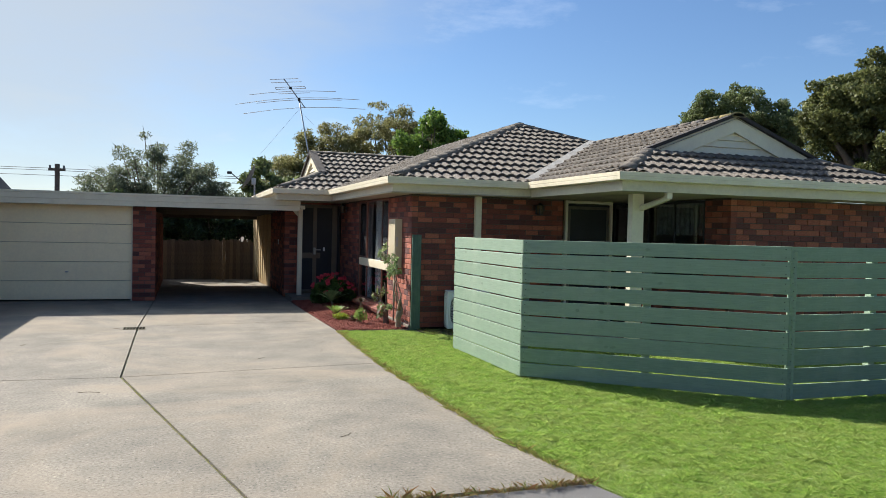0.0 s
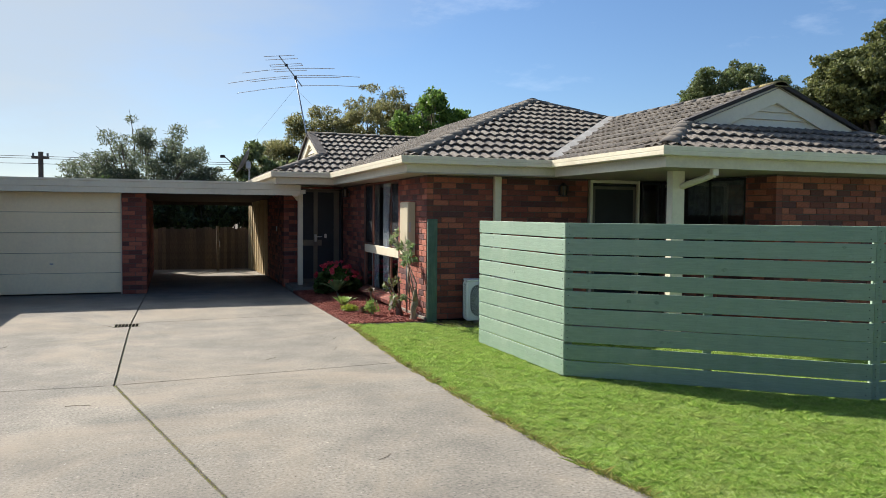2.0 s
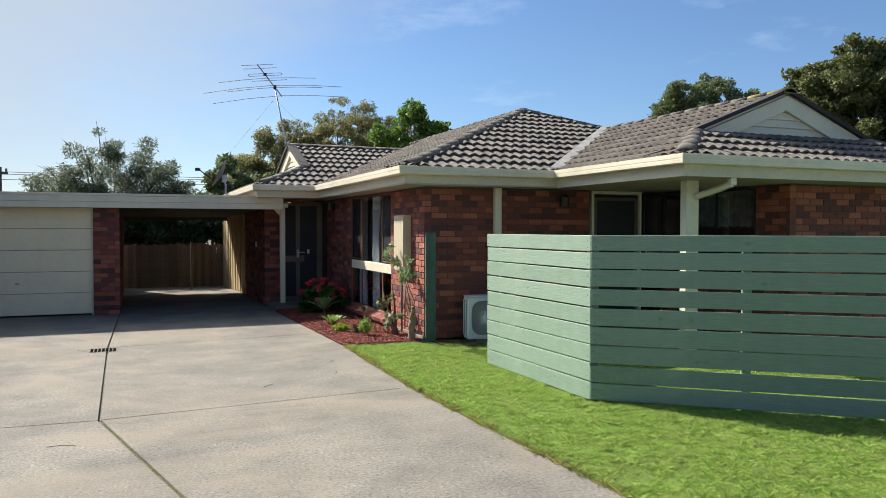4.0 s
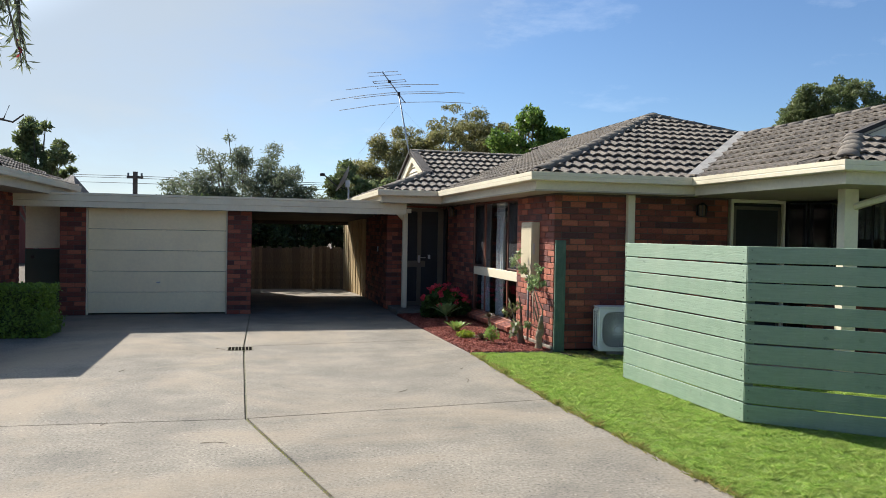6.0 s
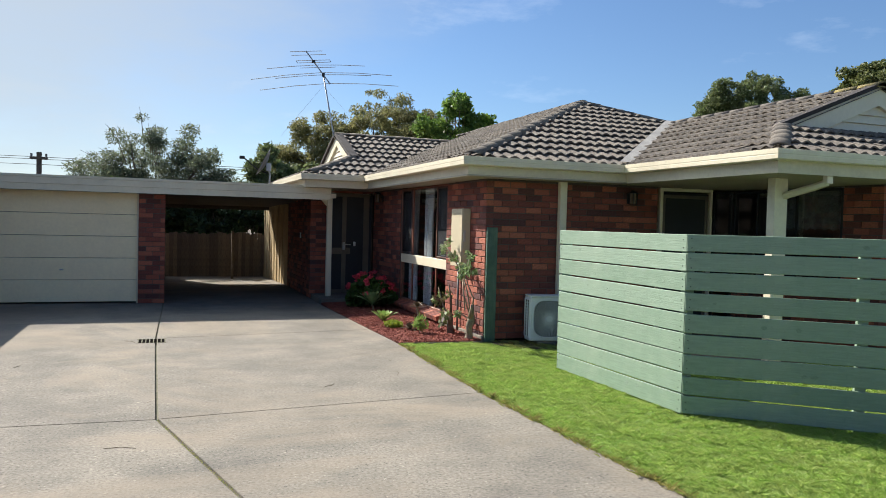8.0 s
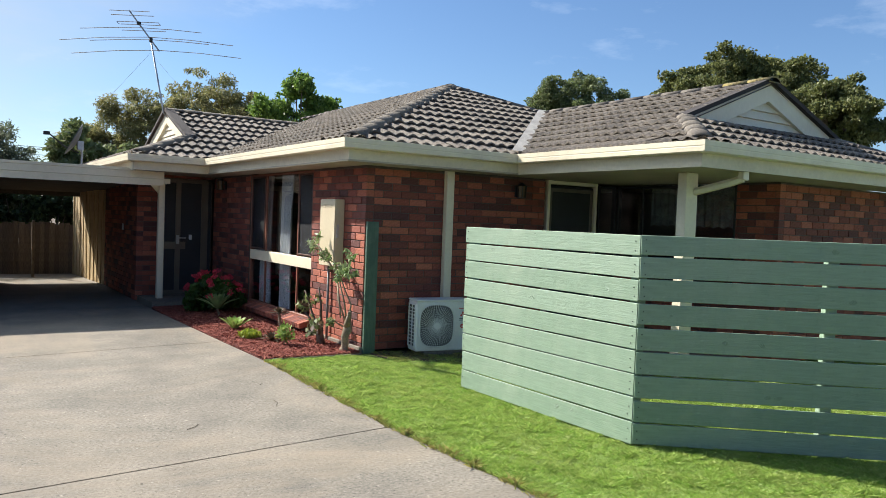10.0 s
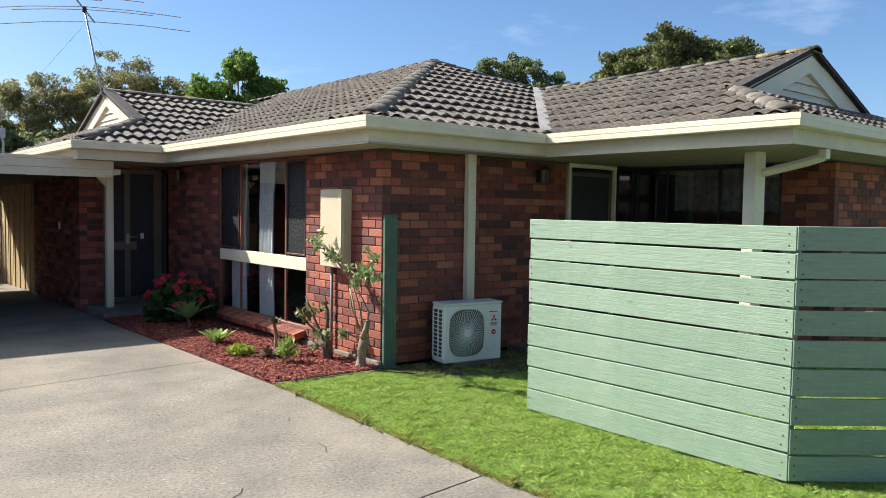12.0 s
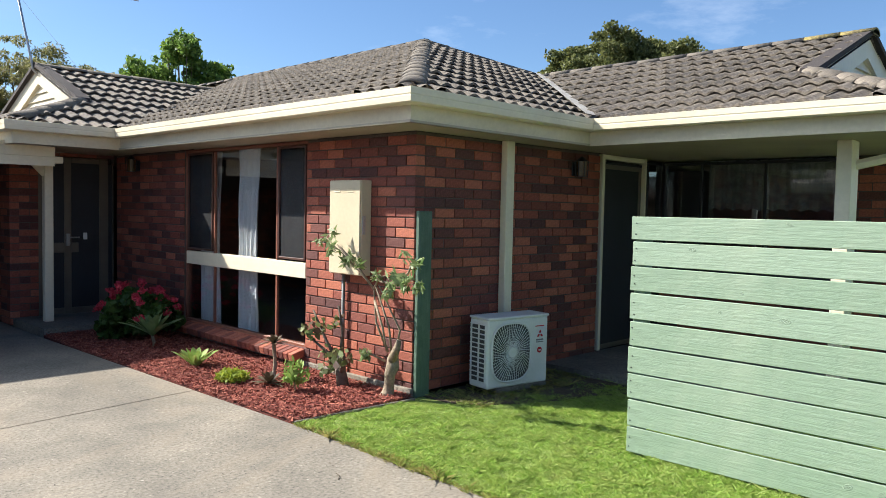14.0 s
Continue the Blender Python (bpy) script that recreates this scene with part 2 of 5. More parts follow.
fly.nodes["Principled BSDF"].inputs["Base Color"].default_value = (0.02, 0.022, 0.026, 1)
fly.nodes["Principled BSDF"].inputs["Roughness"].default_value = 0.55
holes, weave = fly.nodes.new("ShaderNodeBsdfTransparent"), fly.nodes.new("ShaderNodeMixShader")
weave.inputs[0].default_value = 0.62
fly.links.new(holes.outputs[0], weave.inputs[1])
fly.links.new(fly.nodes["Principled BSDF"].outputs[0], weave.inputs[2])
fly.links.new(weave.outputs[0], fly.nodes["Material Output"].inputs[0])
screen_m = mat("black_screen_mesh", (0.028, 0.030, 0.035), (0.020, 0.022, 0.026), fine=200, rough=0.6, bump=0.2)
bronze_m = mat("bronze_aluminium", (0.16, 0.14, 0.11), (0.13, 0.11, 0.09), rough=0.4, metal=0.3, bump=0.02, grain=0.05)
black_m = mat("black_plastic", (0.018, 0.018, 0.02), rough=0.5, bump=0.05)
white_m = mat("white_enamel", (0.74, 0.75, 0.73), (0.69, 0.70, 0.68), rough=0.4, bump=0.02, grain=0.03, dirt=0.12, dirt_scale=4)
fin_m = mat("condenser_fins", (0.10, 0.105, 0.11), (0.06, 0.06, 0.065), fine=120, rough=0.5, metal=0.5)
red_m = mat("red_print", (0.55, 0.02, 0.03), rough=0.5, bump=0, grain=0.05)
grey_m = mat("grey_print", (0.2, 0.2, 0.2), rough=0.5, bump=0, grain=0.05)
door_m = mat("roller_door_paint", (0.92, 0.79, 0.52), (0.88, 0.75, 0.49), scale=0.9, fine=20, rough=0.5, bump=0.04, grain=0.04, dirt=0.15, dirt_scale=0.9, dirt_col=(0.42, 0.38, 0.3))
gate_m = mat("dark_green_gate", (0.045, 0.062, 0.05), (0.035, 0.05, 0.04), rough=0.6, bump=0.1)
bark_m = mat("bark", (0.16, 0.13, 0.10), (0.09, 0.075, 0.06), scale=5, fine=30, rough=0.95, bump=0.6, grain=0.35)
stem_m = mat("pale_stem", (0.30, 0.24, 0.17), (0.16, 0.125, 0.085), scale=8, fine=40, rough=0.9, bump=0.5, grain=0.3)

# ---- building helpers ----
class Geo:
    """Vertices and faces of one mesh."""
    def __init__(self):
        self.v, self.f = [], []

    def add(self, v, f, m=None):
        n = len(self.v)
        self.v += [tuple(m @ Vector(p)) for p in v] if m else [tuple(p) for p in v]
        self.f += [tuple(n + i for i in q) for q in f]
        return self

    def box(self, x0, x1, y0, y1, z0, z1, m=None):
        v = [(x, y, z) for x in (x0, x1) for y in (y0, y1) for z in (z0, z1)]
        return self.add(v, [(0, 1, 3, 2), (4, 6, 7, 5), (0, 4, 5, 1), (2, 3, 7, 6), (0, 2, 6, 4), (1, 5, 7, 3)], m)

    def cbox(self, x0, x1, y0, y1, z0, z1, c=0.004, m=None):
        """A box with chamfered edges."""
        lo, hi = (x0, y0, z0), (x1, y1, z1)
        v, idx = [], {}
        for i in range(8):
            s = (i >> 2 & 1, i >> 1 & 1, i & 1)
            for a in range(3):
                p = [hi[k] if s[k] else lo[k] for k in range(3)]
                for k in range(3):
                    if k != a:
                        p[k] += -c if s[k] else c
                idx[i, a] = len(v)
                v.append(tuple(p))
        f = []
        bit = (4, 2, 1)
        for a in range(3):
            b1, b2 = bit[(a + 1) % 3], bit[(a + 2) % 3]
            for side in (0, bit[a]):
                q = [idx[side | k, a] for k in (0, b1, b1 | b2, b2)]
                f.append(tuple(q if side else q[::-1]))
            b = bit[a]
            for k, (p, q) in enumerate(((0, 0), (1, 0), (1, 1), (0, 1))):
                i = p * b1 + q * b2
                a1, a2 = (a + 1) % 3, (a + 2) % 3
                e = [idx[i, a1], idx[i | b, a1], idx[i | b, a2], idx[i, a2]]
                f.append(tuple(e if (p == q) else e[::-1]))
        for i in range(8):
            e = [idx[i, a] for a in range(3)]
            odd = bin(i).count("1") % 2
            f.append(tuple(e if odd else e[::-1]))
        return self.add(v, f, m)

    def tube(self, pts, radii, n=8, cap=True):
        """A tube along points."""
        pts = [Vector(p) for p in pts]
        if not hasattr(radii, "__len__"):
            radii = [radii] * len(pts)
        base = len(self.v)
        for i, p in enumerate(pts):
            d = (pts[min(i + 1, len(pts) - 1)] - pts[max(i - 1, 0)]).normalized()
            a = d.cross(Vector((0.13, 0.2, 1)) if abs(d.z) < 0.9 else Vector((1, 0.1, 0))).normalized()
            b = d.cross(a)
            for k in range(n):
                w = 2 * math.pi * k / n
                self.v.append(tuple(p + (a * math.cos(w) + b * math.sin(w)) * radii[i]))
        for i in range(len(pts) - 1):
            for k in range(n):
                o, q = base + i * n, base + (i + 1) * n
                self.f.append((o + k, o + (k + 1) % n, q + (k + 1) % n, q + k))
        if cap:
            self.f.append(tuple(base + k for k in range(n))[::-1])
            self.f.append(tuple(base + (len(pts) - 1) * n + k for k in range(n)))
        return self

    def prism(self, poly, z0, z1):
        """An upright prism over a plan polygon, counter-clockwise."""
        n = len(poly)
        v = [(x, y, z0) for x, y in poly] + [(x, y, z1) for x, y in poly]
        f = [tuple(range(n))[::-1], tuple(range(n, 2 * n))] + [(i, (i + 1) % n, n + (i + 1) % n, n + i) for i in range(n)]
        return self.add(v, f)

    def mesh(self, name, material, smooth=False):
        me = bpy.data.meshes.new(name)
        me.from_pydata(self.v, [], self.f)
        me.materials.append(material)
        if smooth:
            me.polygons.foreach_set("use_smooth", [True] * len(me.polygons))
        me.update()
        return me


def part(name, geo, material, parent=None, label="", smooth=False, at=None, kind=""):
    ob = new(name, geo if isinstance(geo, bpy.types.Mesh) else geo.mesh(name, material, smooth))
    if parent:
        ob.parent = parent
    if at:
        ob.matrix_basis = at
    return tagged(ob, label, kind=kind)


def thing(name, at, label, category, group="", kind=""):
    ob = new(name)
    ob.matrix_basis = at
    ob.empty_display_size = 0.2
    return tagged(ob, label, category, group, kind)


def struct(name, geo, material, label, category, smooth=False):
    return tagged(new(name, geo.mesh(name, material, smooth)), label, category, kind="structure")


def panels(length, z0, z1, openings):
    """Rectangles (s0, s1, z0, z1) that fill a wall round its openings."""
    cuts = sorted({0.0, length, *(v for o in openings for v in o[:2])})
    out = []
    for a, b in zip(cuts, cuts[1:]):
        gaps = sorted((o[2], o[3]) for o in openings if o[0] <= a + 1e-6 and o[1] >= b - 1e-6)
        z = z0
        for lo, hi in gaps:
            if lo > z + 1e-4:
                out.append((a, b, z, lo))
            z = max(z, hi)
        if z1 > z + 1e-4:
            out.append((a, b, z, z1))
    return out


COURSE, BRICK_L, JOINT = 0.086, 0.23, 0.010
brick_meshes = {}


def brick_wall(name, at, length, z0, z1, label, openings=(), thick=0.11, singles=300, near=0.0, category="wall"):
    """A wall along local x from 0 to length; its outer face looks along local -y. Single bricks nearest to s = near, the others joined."""
    g = Geo()
    for a, b, lo, hi in panels(length, z0, z1, openings):
        g.box(a, b, 0.006, thick, lo, hi)
    wall = struct(name, g, mortar_m, label, category)
    wall.matrix_basis = at
    todo = []
    rng = random.Random(name)
    for c in range(int((z1 - z0) / COURSE + 0.5)):
        lo = z0 + c * COURSE + JOINT / 2
        hi = min(lo + COURSE - JOINT, z1)
        s = -0.12 if c % 2 else 0.0
        while s < length:
            a, b = max(s, 0) + JOINT / 2, min(s + BRICK_L + JOINT, length) - JOINT / 2
            s += BRICK_L + JOINT
            pieces = [(a, b)]
            for o in openings:
                if hi > o[2] + 0.03 and lo < o[3] - 0.03:
                    pieces = [q for p in pieces for q in ((p[0], min(p[1], o[0])), (max(p[0], o[1]), p[1])) if q[1] - q[0] > 0.025]
            todo += [(p, q, lo, hi) for p, q in pieces if q - p > 0.025]
    todo.sort(key=lambda t: abs((t[0] + t[1]) / 2 - near))
    rest = Geo()
    for k, (a, b, lo, hi) in enumerate(todo):
        out = rng.uniform(-0.0015, 0.0025)
        if k < singles:
            end = (1 if b > length - 0.02 else 0) - (1 if a < 0.02 else 0)
            key = (round(b - a, 2), round(hi - lo, 3), end, thick)
            if key not in brick_meshes:
                w, h = key[0], hi - lo
                brick_meshes[key] = Geo().cbox(-w / 2 - (0.008 if end < 0 else 0), w / 2 + (0.008 if end > 0 else 0), -0.003, thick - 0.005 if end else 0.05, -h / 2, h / 2, 0.004).mesh("brick", brick_m)
            part("brick", brick_meshes[key], None, wall, at=pose((a + b) / 2, -out, (lo + hi) / 2, 0, rng.uniform(-0.4, 0.4), 0))
        else:
            e0, e1 = a < 0.02, b > length - 0.02
            rest.box(a - 0.008 * e0, b + 0.008 * e1, -0.003 - out, thick - 0.005 if e0 or e1 else 0.05, lo, hi)
    if rest.v:
        part("brickwork", rest, brick_s, wall, kind="stuff")
    return wall

# ---- ground, driveway, lawn ----
DRIVE_X, BED_Y = 2.8, 11.62
struct("ground", Geo().add([(-600, -600, -0.06), (600, -600, -0.06), (600, 900, -0.06), (-600, 900, -0.06)], [(0, 1, 2, 3)]), soil_m, "bare brown earth spreading to the horizon", "ground")
struct("road", Geo().prism([(-40, -30), (40, -30), (40, -2.0), (4.2, -2.0), (3.6, 2.0), (3.16, 3.6), (3.03, 4.13), (-40, 4.13)], -0.055, -0.012), asphalt_m, "worn grey asphalt of the shared driveway", "road")
driveway = struct("driveway", Geo().prism([(-5, 4.1), (2.9, 4.1), (2.66, 23.4), (-5, 23.4)], -0.055, -0.02), joint_m, "grey concrete driveway with mossy joints", "driveway")
SLABS = [
    [(-5, 4.16), (0.90, 4.16), (-0.155, 8.415), (-5, 8.63)],
    [(0.925, 4.16), (3.02, 4.16), (2.87, 5.13), (2.78, 6.8), (2.72, 8.70), (-0.125, 8.425)],
    [(-5, 8.645), (-0.155, 8.43), (-0.21, 12.5), (-0.13, 16.72), (-5, 16.72)],
    [(-0.13, 8.44), (2.72, 8.715), (2.78, 11.5), (2.74, 12.95), (-0.185, 12.62)],
    [(-0.185, 12.633), (2.74, 12.963), (2.68, 15.6), (2.66, 16.3), (-0.11, 16.72)],
    [(-0.11, 16.735), (2.66, 16.315), (2.665, 23.4), (-0.11, 23.4)],
    [(-5, 16.735), (-0.13, 16.735), (-0.13, 23.4), (-5, 23.4)],
]
for poly in SLABS:
    part("slab", Geo().prism(poly, -0.05, 0.0), concrete_m, driveway)
LAWN = [(3.05, 4.1), (3.17, 3.6), (3.61, 2.0), (4.2, -1.95), (40, -1.95), (40, 11.57), (4.05, 11.57), (3.93, 11.50), (2.80, 11.58), (2.73, 8.7), (2.79, 6.8), (2.88, 5.13)]
struct("lawn", Geo().prism(LAWN, -0.055, -0.004), turf_m, "short bright green lawn beside the driveway", "lawn")
BED = [(2.80, 11.585), (3.9, 11.52), (3.955, 11.58), (3.955, 16.45), (2.70, 16.45), (2.69, 15.6), (2.75, 13.0)]
edge = struct("bed_edging", Geo().prism([(2.80, 11.57), (3.92, 11.49), (3.925, 11.515), (2.805, 11.595)], -0.04, 0.014), concrete_m, "thin pale edging between lawn and garden bed", "edging")
struct("garden_bed", Geo().prism(BED, -0.055, 0.0), bed_m, "garden bed along the brick wall under red mulch", "garden bed")
struct("soil_strip", Geo().prism([(4.06, 11.25), (4.2, 11.05), (4.5, 10.84), (4.85, 10.68), (5.1, 10.64), (5.4, 10.46), (5.74, 10.3), (5.74, 11.57), (4.06, 11.57)], -0.03, 0.002), soil_m, "bare brown soil and litter along the shaded wall", "soil")
struct("porch_floor", Geo().prism([(2.70, 16.45), (3.955, 16.45), (3.955, 17.6), (2.70, 17.6)], -0.05, 0.09), concrete_m, "low concrete porch slab at the front door", "porch")
struct("verandah_floor", Geo().prism([(5.75, 9.2), (8.1, 9.2), (8.1, 11.58), (5.75, 11.58)], -0.05, 0.06), concrete_m, "concrete verandah slab under the front wing", "porch")

# unseen house row behind the camera, added to block low sky light
struct("street_houses", Geo().box(-45, 60, -26, -17, -0.05, 3.0).add([(-46, -16.4, 2.9), (61, -16.4, 2.9), (61, -21.5, 5.6), (-46, -21.5, 5.6), (-46, -26.6, 2.9), (61, -26.6, 2.9)], [(0, 1, 2, 3), (3, 2, 5, 4), (0, 3, 4), (1, 5, 2)]), mortar_m, "unseen plain brick houses across the road, added to block low sky light", "houses")

# ---- house walls ----
WX, FY, WALL_TOP = 3.96, 11.58, 2.2
brick_wall("wall_west", pose(WX, 17.45, 0, 0, 0, -90), 5.87, 0.03, WALL_TOP, "red and dark brown brick wall beside the garden bed", [(1.91, 4.37, 0.19, 2.2)], near=5.8, singles=300)
brick_wall("wall_front", pose(WX + 0.11, FY, 0), 2.62, 0.03, WALL_TOP, "shaded red and brown brick wall behind the heat pump", near=0.6, singles=260)
struct("footing", Geo().cbox(3.93, 3.968, 11.56, 16.44, -0.03, 0.075, 0.008), concrete_m, "pale concrete footing under the brick wall", "footing")
brick_wall("wall_wing_west", pose(8.1, 11.58, 0, 0, 0, -90), 2.58, 0.03, WALL_TOP, "brick side wall of the front wing with a wide window", [(0.0, 2.0, 0.9, 2.2)], singles=0)
brick_wall("wall_wing_front", pose(8.21, 9.0, 0), 3.3, 0.03, WALL_TOP, "red brick front wall of the house wing", near=0.3, singles=150)
brick_wall("wall_wing_return", pose(11.4, 9.11, 0, 0, 0, 90), 2.6, 0.03, WALL_TOP, "brick end wall of the wing", singles=0)
brick_wall("wall_carport", pose(2.67, 20.56, 0, 0, 0, -90), 3.0, 0.0, 2.25, "shaded brick house wall beside the carport", singles=250, near=0.5)
brick_wall("wall_entry", pose(2.78, 17.56, 0), 1.18, 0.09, WALL_TOP, "narrow brick wall round the front door", [(0.22, 1.17, 0.09, 2.16)], singles=0)
struct("wall_back", Geo().box(2.75, 11.5, 22.0, 22.2, 0, 2.3).box(11.3, 11.5, 11.8, 22.0, 0, 2.3), mortar_m, "plain back walls of the house", "wall")
# inner walls and floor carry the unlit room's shade in their colour
struct("wall_inner", Geo().box(4.2, 11.3, 17.2, 17.3, 0, 2.4).box(7.0, 7.1, 11.9, 17.2, 0, 2.4), dark_m, "inner walls of the front room, coloured dark for room shade", "wall")
struct("floor", Geo().box(4.08, 11.3, 11.72, 22.0, 0.02, 0.1).box(8.25, 11.3, 9.15, 11.72, 0.02, 0.1), dark_m, "floor inside the house, coloured dark for room shade", "floor")
struct("ceiling", Geo().box(3.98, 11.4, 11.65, 22.0, 2.28, 2.31).box(8.15, 11.4, 9.1, 11.65, 2.28, 2.31), soffit_m, "plain plaster ceiling inside the house", "ceiling")

# ---- roof ----
ZE, PITCH = 2.40, 0.395
TILE_W, TILE_R = 0.33, 0.306
SLOPE = math.atan(PITCH)


def tile_geo():
    n, g = 12, Geo()
    v = []
    for r, lift in ((-0.035, 0.062), (TILE_R + 0.02, 0.014)):
        for i in range(n + 1):
            u = TILE_W * i / n
            w = (u / (TILE_W / 2)) % 1.0
            h = 0.033 * (0.5 + 0.5 * math.cos(2 * math.pi * w)) ** 0.75
            v.append((u, r, r * PITCH + lift + h))
    front = v[:n + 1]
    for back, drop in ((0.003, 0.022), (0.04, 0.010), (0.041, 0.040)):
        v += [(x, y + back, z - drop) for x, y, z in front]
    k = n + 1
    f = [(i, i + 1, k + i + 1, k + i) for i in range(n)] + [(2 * k + i, 2 * k + i + 1, i + 1, i) for i in range(n)]
    f += [(q * k + k + i, q * k + k + i + 1, q * k + i + 1, q * k + i) for q in (2, 3) for i in range(n)]
    return v, f


TILE_V, TILE_F = tile_geo()
tile_mesh = bpy.data.meshes.new("tile")
tile_mesh.from_pydata(TILE_V, [], TILE_F)
tile_mesh.materials.append(tile_m)


def side(p, a, b):
    return (b[0] - a[0]) * (p[1] - a[1]) - (b[1] - a[1]) * (p[0] - a[0])


def clip_tile(m, poly):
    bm = bmesh.new()
    vs = [bm.verts.new(m @ Vector(p)) for p in TILE_V]
    for q in TILE_F:
        bm.faces.new([vs[i] for i in q])
    for a, b in zip(poly, poly[1:] + poly[:1]):
        nrm = Vector((b[1] - a[1], a[0] - b[0], 0)).normalized()
        bmesh.ops.bisect_plane(bm, geom=bm.verts[:] + bm.edges[:] + bm.faces[:], plane_co=(*a, 0), plane_no=nrm, clear_outer=True)
    bm.verts.index_update()
    v, f = [x.co[:] for x in bm.verts], [[x.index for x in q.verts] for q in bm.faces]
    bm.free()
    return v, f


def roof(name, label, faces, singles, near):
    """faces: (eave origin, outward angle, plan polygons counter-clockwise). Tiles of full size nearest to near are single pieces."""
    base = Geo()
    whole, cut = [], Geo()
    rng = random.Random(name)
    for o, turn, polys in faces:
        at = pose(*o, ZE, 0, 0, turn)
        inv = at.inverted()
        for poly in polys:
            pts = []
            for x, y in poly:
                q = inv @ Vector((x, y, ZE))
                pts.append((x, y, ZE + q.y * PITCH - 0.012))
            base.add(pts, [tuple(range(len(pts)))])
            loc = [(inv @ Vector((x, y, ZE))).xy for x, y in poly]
            ss, rr = [p[0] for p in loc], [p[1] for p in loc]
            for c in range(round(min(rr) / TILE_R), math.ceil(max(rr) / TILE_R - 0.01)):
                for k in range(math.floor(min(ss) / TILE_W), math.ceil(max(ss) / TILE_W)):
                    m = at @ pose(k * TILE_W + (TILE_W / 2 if c % 2 else 0), c * TILE_R, c * TILE_R * PITCH + rng.uniform(-0.003, 0.003), rng.uniform(-0.5, 0.5), rng.uniform(-0.4, 0.4), rng.uniform(-0.3, 0.3))
                    corners = [(m @ Vector((u, v, 0))).xy for u in (0, TILE_W) for v in (0.0, TILE_R)]
                    ins = [all(side(p, a, b) > -0.012 for a, b in zip(poly, poly[1:] + poly[:1])) for p in corners]
                    if all(ins):
                        whole.append(m)
                    else:
                        mid = (m @ Vector((TILE_W / 2, TILE_R / 2, 0))).xy
                        if any(ins) or all(side(mid, a, b) > -0.3 * math.dist(a, b) for a, b in zip(poly, poly[1:] + poly[:1])):
                            wide = [(p[0], p[1]) for p in poly]
                            v, f = clip_tile(m, wide)
                            if f:
                                cut.add(v, f)
    ob = struct(name, base, under_m, label, "roof")
    whole.sort(key=lambda m: (m.translation.xy - Vector(near)).length)
    for m in whole[:singles]:
        part("tile", tile_mesh, None, ob, at=m)
    for m in whole[singles:]:
        cut.add(TILE_V, TILE_F, m)
    part("cut_tiles", cut, tile_s, ob, kind="stuff")
    return ob


def cap_geo():
    g, n = Geo(), 8
    for x, r in ((0.0, 0.125), (0.36, 0.108)):
        for i in range(n + 1):
            w = math.pi * i / n
            g.v.append((x, r * math.cos(w), 0.5 * r * math.sin(w)))
    k = n + 1
    g.f += [(i, i + 1, k + i + 1, k + i) for i in range(n)]
    g.v += [(0.002, 0.97 * y, z - 0.02) for x, y, z in g.v[:k]]
    g.f += [(2 * k + i, 2 * k + i + 1, i + 1, i) for i in range(n)] + [tuple(range(2 * k, 3 * k))]
    return g


cap_mesh = cap_geo().mesh("ridge_cap", cap_m, True)


def caps(owner, a, b, lift=0.014):
    a, b = Vector(a), Vector(b)
    d = b - a
    n = max(1, round(d.length / 0.34))
    rng = random.Random(round(a.x * 100))
    for i in range(n):
        p = a + d * i / n
        m = Matrix.Translation(p + Vector((0, 0, lift + rng.uniform(0, 0.008)))) @ d.to_track_quat("X", "Z").to_matrix().to_4x4() @ pose(0, 0, 0, rng.uniform(-2, 2), -1, rng.uniform(-1, 1))
        part("ridge_cap", cap_mesh, None, owner, at=m)


RX, RY = 7.38, 15.04
GR = 4 * TILE_R
ZR = ZE + (8.57 - 5.84) * PITCH
ZM = ZE + (RX - 3.48) * PITCH
ZG = ZE + GR * PITCH
roof_main = roof("roof_main", "weathered dark brown concrete tile hip roof", [
    ((3.48, 21), -90, [[(3.48, 11.14), (RX, RY), (RX, 20.17), (3.48, 16.27)]]),
    ((3.48, 11.14), 0, [[(3.48, 11.14), (5.84, 11.14), (8.57, 13.87), (RX, RY)]]),
], 300, (4.5, 12))
caps(roof_main, (3.58, 11.24, ZE + 0.05), (RX, RY, ZM))
caps(roof_main, (8.57, 13.87, ZR), (RX, RY, ZM))
caps(roof_main, (RX, RY - 0.05, ZM), (RX, 21.5, ZM))
roof_wing = roof("roof_wing", "weathered brown concrete tile roof with a front gablet", [
    ((5.84, 14), -90, [[(5.84, 8.37), (5.84 + GR, 8.37 + GR), (5.84 + GR, 11.14 + GR), (5.84, 11.14)],
                       [(5.84 + GR, 8.37 + GR - 0.1), (8.57, 8.37 + GR - 0.1), (8.57, 13.87), (5.84 + GR, 11.14 + GR)]]),
    ((5.84, 8.37), 0, [[(5.84, 8.37), (11.30, 8.37), (11.30 - GR, 8.37 + GR), (5.84 + GR, 8.37 + GR)]]),
], 280, (6.5, 9))
caps(roof_wing, (5.95, 8.48, ZE + 0.05), (5.84 + GR, 8.37 + GR, ZG))
caps(roof_wing, (11.2, 8.47, ZE + 0.05), (11.30 - GR, 8.37 + GR, ZG))
caps(roof_wing, (8.57, 8.37 + GR - 0.12, ZR), (8.57, 13.95, ZR))
part("east_slope", Geo().add([(11.30, 8.37, ZE), (11.30, 21, ZE), (8.57, 21, ZR), (8.57, 9.5, ZR), (11.30 - GR, 9.6, ZG)], [(0, 1, 2, 3, 4)]), tile_s, roof_wing)
